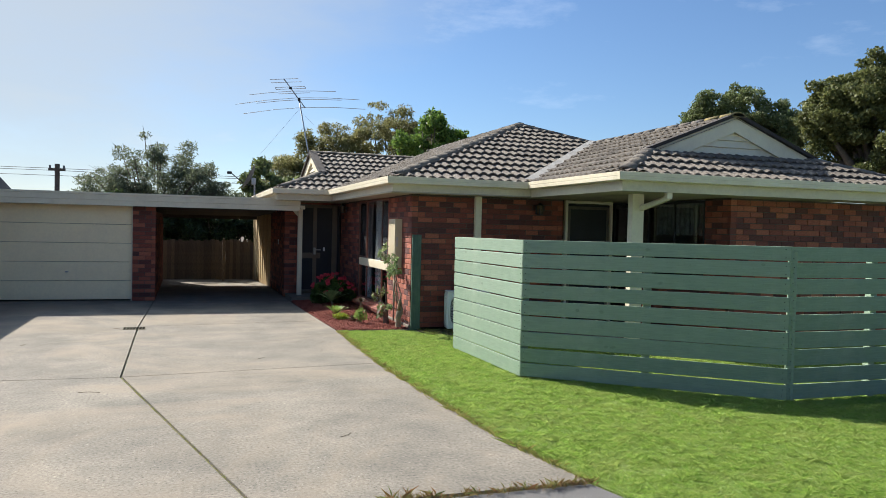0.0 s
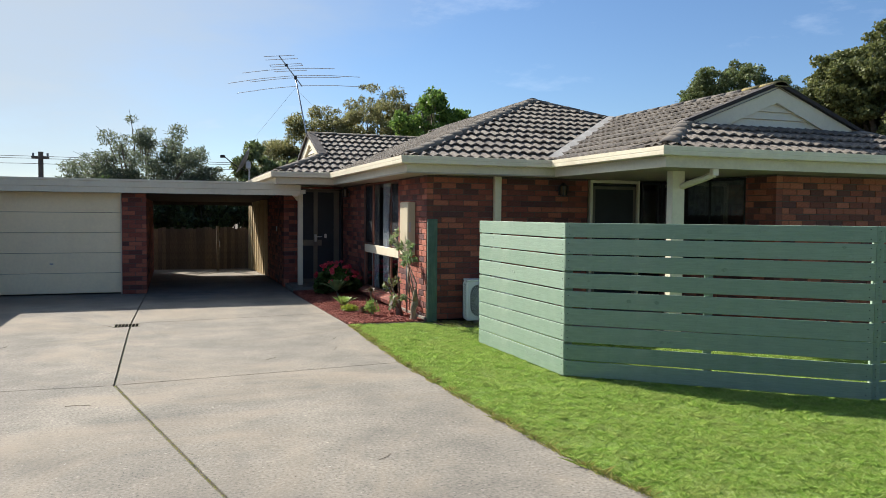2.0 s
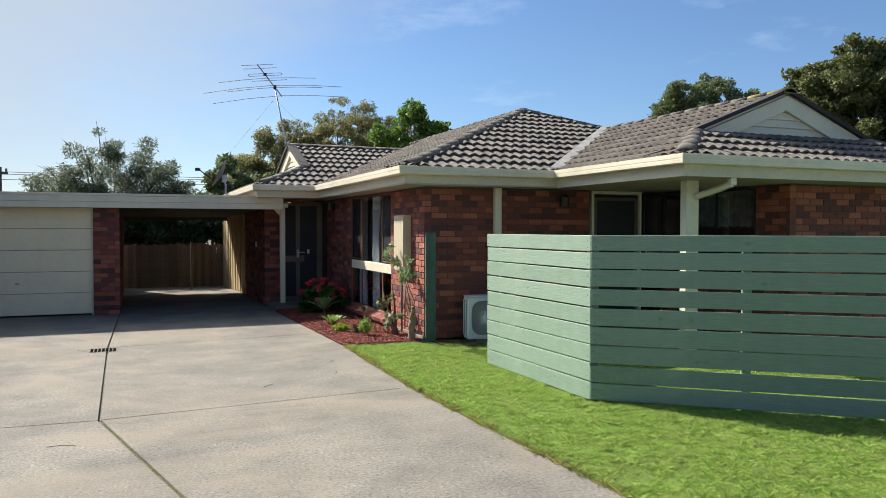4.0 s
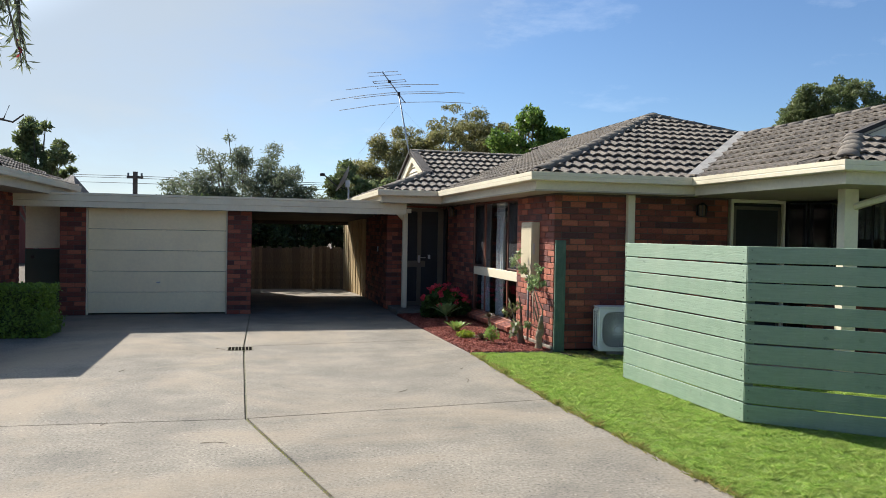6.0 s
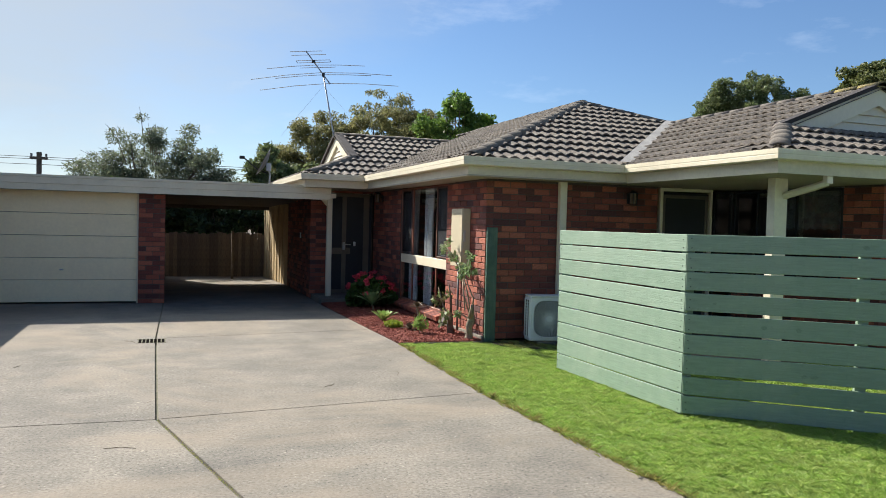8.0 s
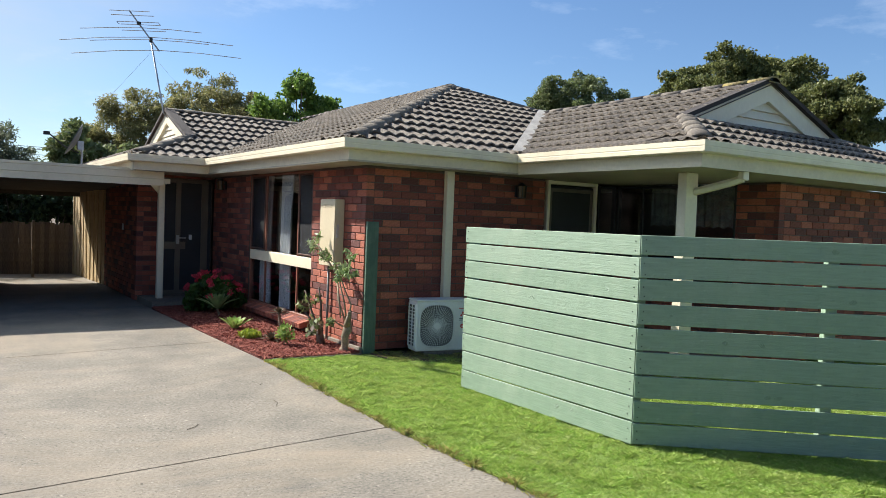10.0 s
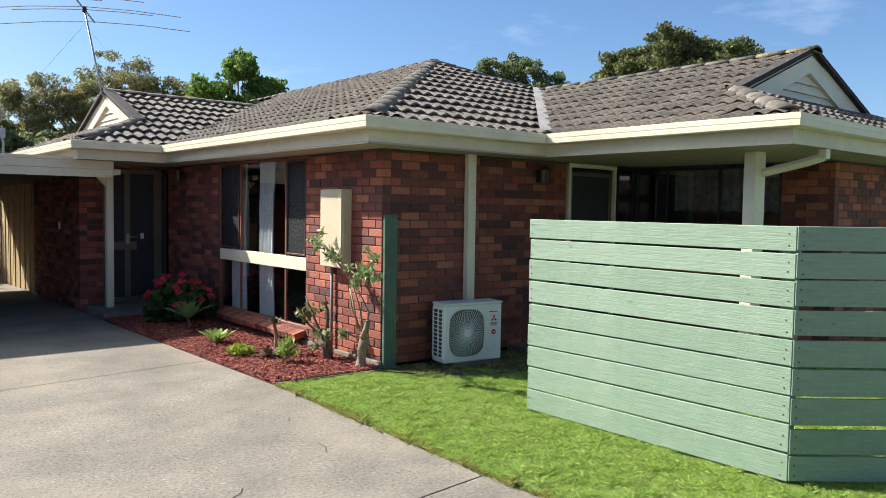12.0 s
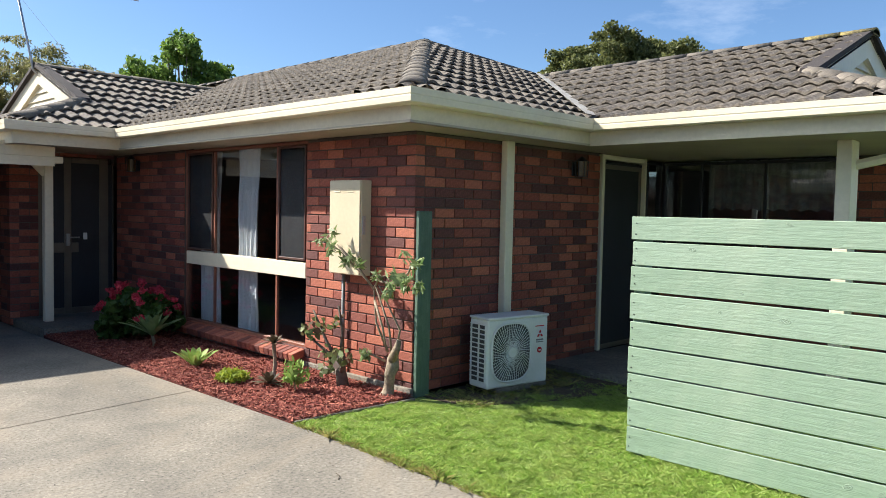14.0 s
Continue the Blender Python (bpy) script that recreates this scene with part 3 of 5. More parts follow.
roof_entry = roof("roof_entry", "dark concrete tile roof with a small side gablet", [
    ((2.30, 16.27), 0, [[(2.30, 16.27), (3.48, 16.27), (3.48 + GR, 16.27 + GR), (2.30 + GR, 16.27 + GR)],
                        [(2.30 + GR - 0.1, 16.27 + GR), (3.48 + GR, 16.27 + GR), (6.19, 18.98), (2.30 + GR - 0.1, 18.98)]]),
    ((2.30, 21.69), -90, [[(2.30, 16.27), (2.30 + GR, 16.27 + GR), (2.30 + GR, 21.69 - GR), (2.30, 21.69)]]),
], 120, (3, 16.5))
caps(roof_entry, (2.40, 16.37, ZE + 0.05), (2.30 + GR, 16.27 + GR, ZG))
caps(roof_entry, (2.30 + GR - 0.12, 18.98, ZR), (6.22, 18.98, ZR))
part("back_slope", Geo().add([(2.30, 21.69, ZE), (2.30 + GR, 21.69 - GR, ZG), (2.30 + GR - 0.1, 18.98, ZR), (7.58, 18.98, ZR), (7.58, 21.69, ZE)], [(0, 4, 3, 2, 1)]), tile_s, roof_entry)
mossy = cap_geo().mesh("ridge_cap", moss_m, True)
for k in range(2):
    part("ridge_cap", mossy, None, roof_wing, "yellow lichen on the end ridge tile", at=pose(8.57, 8.37 + GR - 0.14 + 0.34 * k, ZR + 0.026, 0, -1, 90))
# pale mortar valley between main roof and wing
part("valley_flashing", Geo().add([(5.84 - 0.10, 11.14, ZE + 0.10), (5.84 + 0.10, 11.14, ZE + 0.10), (8.57 + 0.10, 13.87, ZR + 0.10), (8.57 - 0.10, 13.87, ZR + 0.10)], [(0, 1, 2, 3)]), flashing_m, roof_main, "pale mortar valley strip")


def gablet(name, at, half, rise, label):
    """A small boarded gable, looking along local -y, on base level 0."""
    ob = thing(name, at, label, "gable", kind="structure")
    part("board_back", Geo().add([(-half, 0, 0), (half, 0, 0), (0, 0, rise)], [(0, 1, 2)]), cream_m, ob)
    inner = 0.60
    for k in range(3):
        z0, z1 = rise * inner * (0.02 + 0.31 * k), rise * inner * (0.02 + 0.31 * (k + 1)) - 0.010
        w0, w1 = half * (inner + 0.05 - z0 / rise), half * (inner + 0.05 - z1 / rise)
        part("weatherboard", Geo().add([(-w0, -0.030, z0), (w0, -0.030, z0), (w1, -0.006, z1), (-w1, -0.006, z1), (-w0, 0, z0), (w0, 0, z0)], [(0, 1, 2, 3), (4, 5, 1, 0)]), cream_m, ob)
    for s in (-1, 1):
        a, b = Vector((s * half * 1.02, 0, -0.01)), Vector((0, 0, rise))
        q = [a, b, Vector((0, 0, rise * inner)), Vector((s * half * inner, 0, -0.01))]
        v = [p + Vector((0, y, 0)) for y in (-0.065, -0.002) for p in q]
        part("barge_board", Geo().add(v, [(0, 1, 2, 3), (7, 6, 5, 4), (0, 4, 5, 1), (1, 5, 6, 2), (2, 6, 7, 3), (3, 7, 4, 0)]), cream_m, ob)
        v = [p + Vector((0, y, 0)) for y in (-0.12, 0.05) for p in (a + Vector((s * 0.09, 0, -0.025)), b + Vector((0, 0, 0.005)), b + Vector((0, 0, 0.06)), a + Vector((s * 0.09, 0, 0.03)))]
        part("verge_tiles", Geo().add(v, [(0, 1, 2, 3), (7, 6, 5, 4), (0, 4, 5, 1), (1, 5, 6, 2), (2, 6, 7, 3), (3, 7, 4, 0)]), under_m, ob)
    return ob


HALF = (ZR - ZG) / PITCH
gablet("gable_front", pose(8.57, 8.37 + GR + 0.0, ZG + 0.02), HALF, ZR - ZG, "cream weatherboard gablet on the front wing roof")
gablet("gable_side", pose(2.30 + GR, 18.98, ZG + 0.02, 0, 0, -90), HALF, ZR - ZG, "small cream weatherboard gablet on the entry roof")

# ---- gutters, fascias, soffits ----
GUTTER = [(0.0, 0.0), (0.095, 0.0), (0.110, 0.010), (0.114, 0.05), (0.113, 0.056), (0.117, 0.066), (0.12, 0.112), (0.108, 0.115), (0.10, 0.10), (0.0, 0.10)]
FASCIA = [(-0.025, -0.14), (0.004, -0.14), (0.004, 0.05), (-0.025, 0.05)]


def run_geo(a, b, out, profile, z, m0, m1):
    """A profile swept from a to b; out: outward direction; m0, m1: 1 for an outer corner, -1 for an inner one, 0 square."""
    a, b, out = Vector((*a, z)), Vector((*b, z)), Vector((*out, 0))
    d = (b - a).normalized()
    n = len(profile)
    v = [a - d * (m0 * o) + out * o + Vector((0, 0, h)) for o, h in profile] + [b + d * (m1 * o) + out * o + Vector((0, 0, h)) for o, h in profile]
    f = [(i, (i + 1) % n, n + (i + 1) % n, n + i) for i in range(n)] + [tuple(range(n))[::-1], tuple(range(n, 2 * n))]
    return Geo().add(v, f)


EAVES = [((3.53, 16.32), (3.53, 11.19), (-1, 0), -1, 1), ((3.53, 11.19), (5.89, 11.19), (0, -1), 1, -1), ((5.89, 11.19), (5.89, 8.42), (-1, 0), -1, 1),
         ((5.89, 8.42), (11.25, 8.42), (0, -1), 1, 1), ((2.35, 21.6), (2.35, 16.32), (-1, 0), 0, 1), ((2.35, 16.32), (3.53, 16.32), (0, -1), 1, -1)]
eaves = thing("eaves_trim", pose(0, 0, 0), "cream painted gutters and fascias round the roof", "gutter", kind="structure")
for a, b, out, m0, m1 in EAVES:
    part("gutter", run_geo(a, b, out, GUTTER, 2.335, m0, m1), cream_m, eaves)
    part("fascia", run_geo(a, b, out, FASCIA, 2.345, m0, m1), fascia_m, eaves)
soffit = thing("soffit", pose(0, 0, 2.205), "painted eave soffit boards, toned darker for the eave shade", "soffit", kind="structure")
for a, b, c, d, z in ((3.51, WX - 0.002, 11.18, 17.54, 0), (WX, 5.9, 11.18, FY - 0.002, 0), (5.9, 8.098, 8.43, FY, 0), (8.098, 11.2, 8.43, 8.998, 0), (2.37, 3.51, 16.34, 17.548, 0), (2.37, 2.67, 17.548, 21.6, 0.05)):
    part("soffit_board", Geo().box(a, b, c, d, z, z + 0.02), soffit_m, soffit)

# ---- garage and carport ----
GY = 16.86
brick_wall("garage_pier_1", pose(-0.55, GY, 0), 0.44, 0.0, 2.0, "brick pier between garage and carport", singles=200)
brick_wall("garage_pier_2", pose(-3.49, GY, 0), 0.43, 0.0, 2.0, "brick pier beside the garage door", singles=200)
brick_wall("garage_side", pose(-0.11, GY + 0.11, 0, 0, 0, 90), 5.9, 0.0, 1.9, "brick side wall of the garage facing the carport", singles=0)
struct("garage_back", Geo().box(-4.0, -0.25, 22.6, 22.7, 0, 1.88).box(-3.49, -3.38, 16.98, 22.6, 0, 1.9), mortar_m, "plain back walls of the garage", "wall")
CF = [(0, 0.0), (0.02, 0.0), (0.02, 0.105), (0.032, 0.112), (0.032, 0.215), (0.045, 0.222), (0.045, 0.262), (0, 0.262)]
carport = thing("carport_roof", pose(0, 0, 0), "flat cream-edged roof over garage and carport", "roof", kind="structure")
part("fascia", run_geo((-4.45, 16.63), (2.88, 16.63), (0, -1), CF, 1.98, 0, 0), cream_m, carport)
def slope_box(x0, x1, y0, y1, z0, z1, drop):
    v = [(x, y, z - (drop if y == y1 else 0)) for x in (x0, x1) for y in (y0, y1) for z in (z0, z1)]
    return Geo().add(v, [(0, 1, 3, 2), (4, 6, 7, 5), (0, 4, 5, 1), (2, 3, 7, 6), (0, 2, 6, 4), (1, 5, 7, 3)])
part("deck", slope_box(-4.45, 2.84, 16.64, 22.85, 2.10, 2.20, 0.2), lining_m, carport)
part("beam", Geo().box(-0.25, 2.66, 22.7, 22.8, 1.81, 1.90), lining_m, carport)
part("side_beam", Geo().cbox(2.89, 2.99, 16.65, 17.5, 2.02, 2.10), cream_m, carport)

# ---- openings ----
door = thing("garage_door", pose(-1.805, GY + 0.10, 0.03), "cream sectional garage door, closed", "garage door", kind="structure")
for k in range(5):
    z0, z1 = k * 0.392, k * 0.392 + 0.386
    part("door_panel", Geo().cbox(-1.225, 1.225, -0.012, 0.02, z0, z1, 0.006), door_m, door)
part("door_handle", Geo().cbox(-0.03, 0.03, -0.045, -0.012, 0.56, 0.585, 0.006), metal_m, door, "small metal handle")
for s in (-1, 1):
    part("door_jamb", Geo().cbox(s * 1.237 - 0.012, s * 1.237 + 0.012, -0.08, 0.03, -0.03, 1.95, 0.003), cream_m, door)
part("backing", Geo().box(-1.24, 1.24, 0.021, 0.03, 0, 1.96), dark_m, door)


def window(name, at, width, height, bars, rails, label, depth=0.06, wood=timber_m):
    """A timber window, looking along local -y; bars: uprights (x, z0, z1); rails: cream boards (z0, z1)."""
    ob = thing(name, at, label, "window", kind="structure")
    fr = 0.032
    for a, b, c, d in ((0, fr, 0, height), (width - fr, width, 0, height), (fr, width - fr, 0, fr), (fr, width - fr, height - fr, height)):
        part("frame", Geo().cbox(a, b, -0.01, depth, c, d, 0.003), wood, ob)
    for x, z0, z1 in bars:
        part("mullion", Geo().cbox(x - 0.014, x + 0.014, -0.005, 0.022, z0, z1, 0.003), wood, ob)
    zs = [fr] + [z for r in rails for z in r] + [height - fr]
    for z0, z1 in rails:
        part("rail", Geo().cbox(fr, width - fr, -0.016, depth, z0, z1, 0.004), cream_m, ob, "cream painted rail")
    xs = sorted({0.0, width, *(b[0] for b in bars)})
    for a, b in zip(xs, xs[1:]):
        for z0, z1 in zip(zs[::2], zs[1::2]):
            g = part("pane", Geo().box(a + 0.016, b - 0.016, 0.010, 0.014, z0, z1), glass_m, ob)
            g.visible_shadow = False
    return ob


window("window_1", pose(WX + 0.03, 15.54, 0.19, 0, 0, -90), 2.46, 2.01, [(0.66, 0.04, 0.68), (0.66, 0.83, 1.97), (1.91, 0.04, 0.68), (1.91, 0.83, 1.97)], [(0.68, 0.83)],
       "stained timber living room window with a cream middle rail")
sash_m = mat("dark_sash_timber", (0.085, 0.035, 0.025), (0.06, 0.025, 0.02), rough=0.5, bump=0.1)
part_sash = thing("window_sash", pose(WX + 0.03, 15.54, 0.19, 0, 0, -90), "dark timber opening sashes of the living room window", "window sash", kind="structure")
for x0, x1 in ((0.05, 0.63), (1.94, 2.41)):
    for a, b, c, d in ((x0, x0 + 0.022, 0.85, 1.97), (x1 - 0.022, x1, 0.85, 1.97), (x0 + 0.022, x1 - 0.022, 0.85, 0.872), (x0 + 0.022, x1 - 0.022, 1.948, 1.97)):
        part("sash_rail", Geo().cbox(a, b, -0.014, 0.02, c, d, 0.003), sash_m, part_sash)
for x0, x1 in ((0.07, 0.61), (1.96, 2.39)):
    part("fly_screen", Geo().box(x0, x1, 0.000, 0.002, 0.87, 1.95), flyscreen_m, part_sash, "fine dark insect mesh")
sill = thing("window_sill", pose(WX, 15.54, 0.19, 0, 0, -90), "sloping brick sill under the living room window", "sill", kind="structure")
for k in range(29):
    part("brick", Geo().cbox(k * 0.0847 + 0.004, k * 0.0847 + 0.08, -0.155, 0.03, -0.075, 0.0, 0.005, pose(0, 0, 0, 15)), brick_m, sill)


# lining coloured dark, so the room's shade is in its paint
struct("wall_lining", Geo().box(4.075, 7.0, 11.70, 11.72, 0.1, 2.28).box(4.075, 4.095, 11.72, 13.07, 0.1, 2.28).box(4.075, 4.095, 15.56, 17.2, 0.1, 2.28), dark_m, "plaster lining of the front room, coloured dark for room shade", "wall")


def curtain(at, width, height, folds, label, material=curtain_m, seed=1):
    rng = random.Random(seed)
    n, rows = folds * 8, 8
    g = Geo()
    ph = [rng.uniform(-0.6, 0.6) for _ in range(rows + 1)]
    for r in range(rows + 1):
        z = height * r / rows
        for i in range(n + 1):
            x = width * i / n * (1.0 - 0.12 * math.sin(math.pi * r / rows))
            g.v.append((x, 0.028 * math.sin(2 * math.pi * folds * i / n + ph[r] * 0.5) + 0.008 * math.sin(i * 1.7), z))
    for r in range(rows):
        for i in range(n):
            a = r * (n + 1) + i
            g.f.append((a, a + 1, a + n + 2, a + n + 1))
    ob = tagged(new("curtain", g.mesh("curtain", material, True)), label, "curtain", "curtains in the living room window")
    ob.matrix_basis = at
    return ob


for y, w, s in ((15.42, 0.48, 1), (14.58, 0.44, 3)):
    curtain(pose(WX + 0.16, y, 0.11, 0, 0, -90), w, 2.07, max(2, int(w / 0.08)), "pale blue-white curtain hanging inside the window", seed=s)
struct("door_2", Geo().cbox(6.745, 6.79, FY - 0.01, FY + 0.08, 0.06, 2.2).cbox(7.65, 7.68, FY - 0.01, FY + 0.08, 0.06, 2.2).cbox(6.79, 7.65, FY, FY + 0.08, 2.15, 2.2), cream_m, "cream door frame at the verandah", "door")
sd = thing("screen_door", pose(6.81, FY + 0.03, 0.06), "dark mesh screen door at the verandah, closed", "door", kind="structure")
part("transom", Geo().box(0.0, 0.82, 0.0, 0.02, 2.04, 2.07), black_m, sd)
part("mesh", Geo().box(0.05, 0.77, 0.01, 0.015, 0.05, 1.99), screen_m, sd)
for a, b, c, d in ((0, 0.05, 0, 2.04), (0.77, 0.82, 0, 2.04), (0.05, 0.77, 0, 0.05), (0.05, 0.77, 1.99, 2.04)):
    part("frame", Geo().cbox(a, b, 0, 0.03, c, d, 0.003), bronze_m, sd)
window("window_2", pose(8.1, 11.58, 0.9, 0, 0, -90), 2.0, 1.28, [(0.48, 0.03, 1.25), (1.22, 0.03, 1.25)], [], "dark bedroom window with a lace curtain beside the verandah", wood=black_m)
window("window_3", pose(7.73, FY + 0.02, 0.06), 0.36, 2.12, [], [], "narrow dark glass sidelight beside the verandah door", wood=black_m)
lace = thing("lace_curtain", pose(8.26, 11.08, 1.62, 0, 0, -90), "short white lace curtain inside the wing window", "curtain")
g = Geo()
for i in range(61):
    x = 1.5 * i / 60
    g.v += [(x, 0.012 * math.sin(i * 1.3), 0.03 * abs(math.sin(i * 0.52))), (x, 0.012 * math.sin(i * 1.3), 0.58)]
g.f = [(2 * i, 2 * i + 2, 2 * i + 3, 2 * i + 1) for i in range(60)]
part("cloth", g, lace_m, lace)
part("rod", Geo().tube([(-0.05, 0, 0.575), (1.55, 0, 0.575)], 0.008, 6).tube([(0.0, -0.15, 0.575), (0.0, 0, 0.575)], 0.006, 6), metal_m, lace)

fd = thing("front_door", pose(3.00, 17.57, 0.09), "bronze security screen door and side panel at the entry, closed", "door", kind="structure")
for a, b, c, d in ((0, 0.05, 0, 2.06), (0.32, 0.41, 0, 2.06), (0.77, 0.89, 0, 2.06), (0.05, 0.32, 0, 0.08), (0.41, 0.77, 0, 0.08), (0.05, 0.32, 1.99, 2.06), (0.41, 0.77, 1.99, 2.06), (0.05, 0.32, 0.81, 0.94), (0.41, 0.50, 0.81, 0.94)):
    part("frame", Geo().cbox(a, b, 0, 0.035, c, d, 0.004), bronze_m, fd)
part("mesh", Geo().box(0.05, 0.94, 0.012, 0.018, 0.08, 1.99), screen_m, fd)
part("lock", Geo().cbox(0.335, 0.385, -0.035, 0.0, 0.90, 1.06, 0.006), metal_m, fd, "metal lock and lever handle")


part("lever", Geo().cbox(0.36, 0.50, -0.05, -0.035, 1.0, 1.02, 0.004), metal_m, fd)
part("lock_plate", Geo().cbox(0.56, 0.61, -0.006, 0.012, 0.98, 1.07, 0.004), white_m, fd, "pale lock tag")


def upright(name, x, y, z0, z1, wx, wy, label, material=cream_m):
    ob = tagged(new(name, Geo().cbox(-wx / 2, wx / 2, -wy / 2, wy / 2, 0, z1 - z0, 0.006).mesh(name, material)), label, "post")
    ob.matrix_basis = pose(x, y, z0)
    return ob


upright("carport_post", 2.94, 17.03, 0.09, 2.02, 0.10, 0.10, "cream timber carport post on the porch edge")
br = tagged(new("post_bracket", Geo().add([(0, -0.02, 0), (0, -0.02, 0.14), (-0.13, -0.02, 0.14), (0, 0.02, 0), (0, 0.02, 0.14), (-0.13, 0.02, 0.14)], [(0, 1, 2), (5, 4, 3), (0, 3, 4, 1), (1, 4, 5, 2), (2, 5, 3, 0)]).mesh("post_bracket", cream_m)), "cream timber bracket on the carport post", "bracket")
br.matrix_basis = pose(2.89, 17.03, 1.86)
upright("wall_post", 5.09, FY - 0.045, 0.02, 2.205, 0.11, 0.075, "cream timber post against the brick wall")
upright("verandah_post", 6.53, 9.08, 0.0, 2.205, 0.19, 0.12, "cream timber verandah post")
upright("green_post", 4.043, FY - 0.027, 0.0, 1.55, 0.152, 0.044, "weathered green timber post at the house corner", post_m)
dp = thing("downpipe", pose(6.60, 8.56, 2.0), "cream rectangular downpipe from the gutter to the post", "downpipe")
part("outlet", Geo().cbox(0.0, 0.09, -0.11, -0.04, 0.12, 0.335, 0.008), cream_m, dp)
part("pipe", Geo().tube([(0.045, -0.07, 0.14), (0.02, 0.05, 0.10), (-0.02, 0.49, 0.0)], 0.042, 6), cream_m, dp)

# ---- slatted fence ----
FENCE = [((4.0, 9.60), (4.05, 7.48)), ((4.05, 7.48), (6.17, 5.76)), ((6.17, 5.76), (9.4, 5.72)), ((9.4, 5.72), (12.5, 5.8))]
# board edges from the ground up, and the open joints between them
LEVELS_SIDE, GAPS_SIDE = (0.018, 0.186, 0.365, 0.533, 0.708, 0.877, 1.061, 1.229, 1.391, 1.545), (0, 0.009, 0.011, 0.010, 0.011, 0.017, 0.016, 0.011, 0.013, 0)
LEVELS, GAPS = (0.022, 0.179, 0.348, 0.529, 0.704, 0.885, 1.062, 1.234, 1.398, 1.548), (0, 0.013, 0.026, 0.015, 0.015, 0.031, 0.026, 0.010, 0.015, 0)
fence = thing("fence", pose(0, 0, 0), "green painted horizontal slat fence round the front garden", "fence")
rng = random.Random(5)
knot_mesh = Geo().tube([(0, 0.001, 0), (0, -0.001, 0), (0, -0.0005, 0)], [1.0, 0.8, 0.3], 10).mesh("knot", knot_m)
nail_mesh = Geo().tube([(0, 0.001, 0), (0, -0.0015, 0)], 0.005, 6).mesh("nail", black_m)
for k, (a, b) in enumerate(FENCE):
    a, b = Vector((*a, 0)), Vector((*b, 0))
    d = b - a
    ln, ang = d.length, math.degrees(math.atan2(d.y, d.x))
    levels = LEVELS_SIDE if k == 0 else LEVELS
    gaps = GAPS_SIDE if k == 0 else GAPS
    for i in range(9):
        m = pose(a.x, a.y, levels[i] + gaps[i] / 2, 0, rng.uniform(-0.12, 0.12), ang)
        e0, e1 = (0.0, ln) if k else (rng.uniform(0, 0.016), ln - 0.002)
        ob = part("board", Geo().cbox(e0 + 0.002, e1 - 0.003, 0, 0.024, 0, levels[i + 1] - gaps[i + 1] / 2 - levels[i] - gaps[i] / 2, 0.003), green_m, fence, at=m)
        if k < 2:
            for _ in range(rng.randrange(0, 3)):
                w = rng.uniform(0.008, 0.02)
                kx, kz = rng.uniform(0.15, ln - 0.15), rng.uniform(0.03, 0.12)
                part("knot", knot_mesh, None, ob, at=pose(kx, 0.0, kz, 0, rng.uniform(-30, 30), 0) @ Matrix.Diagonal((w * rng.uniform(1.0, 2.2), 1, w, 1)))
        for s in (0.035, ln - 0.045):
            for z in (0.035, 0.105):
                part("nail", nail_mesh, None, ob, at=pose(s + rng.uniform(-0.006, 0.006), -0.001, z + rng.uniform(-0.01, 0.01)))
    for s in ([0.02, ln - 0.10] if k == 0 else [ln * 0.48, ln - 0.02] if k == 1 else [ln * 0.33, ln * 0.67, ln - 0.02]):
        part("post", Geo().cbox(s, s + 0.08, 0.026, 0.106, 0, 1.50, 0.004), green_m, fence, at=pose(a.x, a.y, 0, 0, 0, ang))

# ---- meter box, heat pump, lamps ----
mb = thing("meter_box", pose(3.834, 12.56, 0.975, 0, 0, -90), "cream metal meter box fixed to the brick wall", "meter box")
part("body", Geo().cbox(0, 0.435, 0.01, 0.122, 0, 0.83, 0.004), box_m, mb)
part("door", Geo().cbox(0.006, 0.429, -0.004, 0.012, 0.006, 0.824, 0.004), box_m, mb)
part("latch", Geo().cbox(0.435, 0.447, 0.02, 0.05, 0.36, 0.52, 0.003), metal_m, mb)
for x0 in (0.075, 0.255):
    for k in range(3):
        part("louvre", Geo().cbox(x0, x0 + 0.085, -0.009, 0, 0.725 + k * 0.018, 0.733 + k * 0.018, 0.002), box_m, mb)
cd = tagged(new("conduit", Geo().tube([(3.925, 12.46, 0.02), (3.925, 12.46, 0.975)], 0.016, 8).mesh("conduit", grey_m, True)), "grey conduit from the meter box to the ground", "conduit")

ac = thing("heat_pump", pose(4.47, 11.19, 0.05, 0, 0, -9), "white outdoor heat pump unit on a concrete block", "air conditioner")
W, H, D = 0.70, 0.61, 0.25
part("body", Geo().cbox(0.0, W, 0.004, D, 0.0, H - 0.02, 0.012), white_m, ac)
part("top", Geo().cbox(-0.006, W + 0.006, -0.008, D + 0.006, H - 0.022, H, 0.008), white_m, ac)
ring = Geo()
n = 48
cx, cz, hw, hh = 0.26, 0.30, 0.222, 0.25
pts = []
for i in range(n):
    w = 2 * math.pi * i / n
    c, s_ = math.cos(w), math.sin(w)
    k = (abs(c) ** 3.2 + abs(s_) ** 3.2) ** (-1 / 3.2)
    pts.append((cx + hw * k * c, -0.008, cz + hh * k * s_))
ring.tube(pts + pts[:1], 0.009, 6, False)
part("grille_recess", Geo().add([(x, y + 0.006, z) for x, y, z in pts], [tuple(range(n))]), fin_m, ac, "dark fan opening")
part("grille_ring", ring, white_m, ac, smooth=True)
sp = Geo()
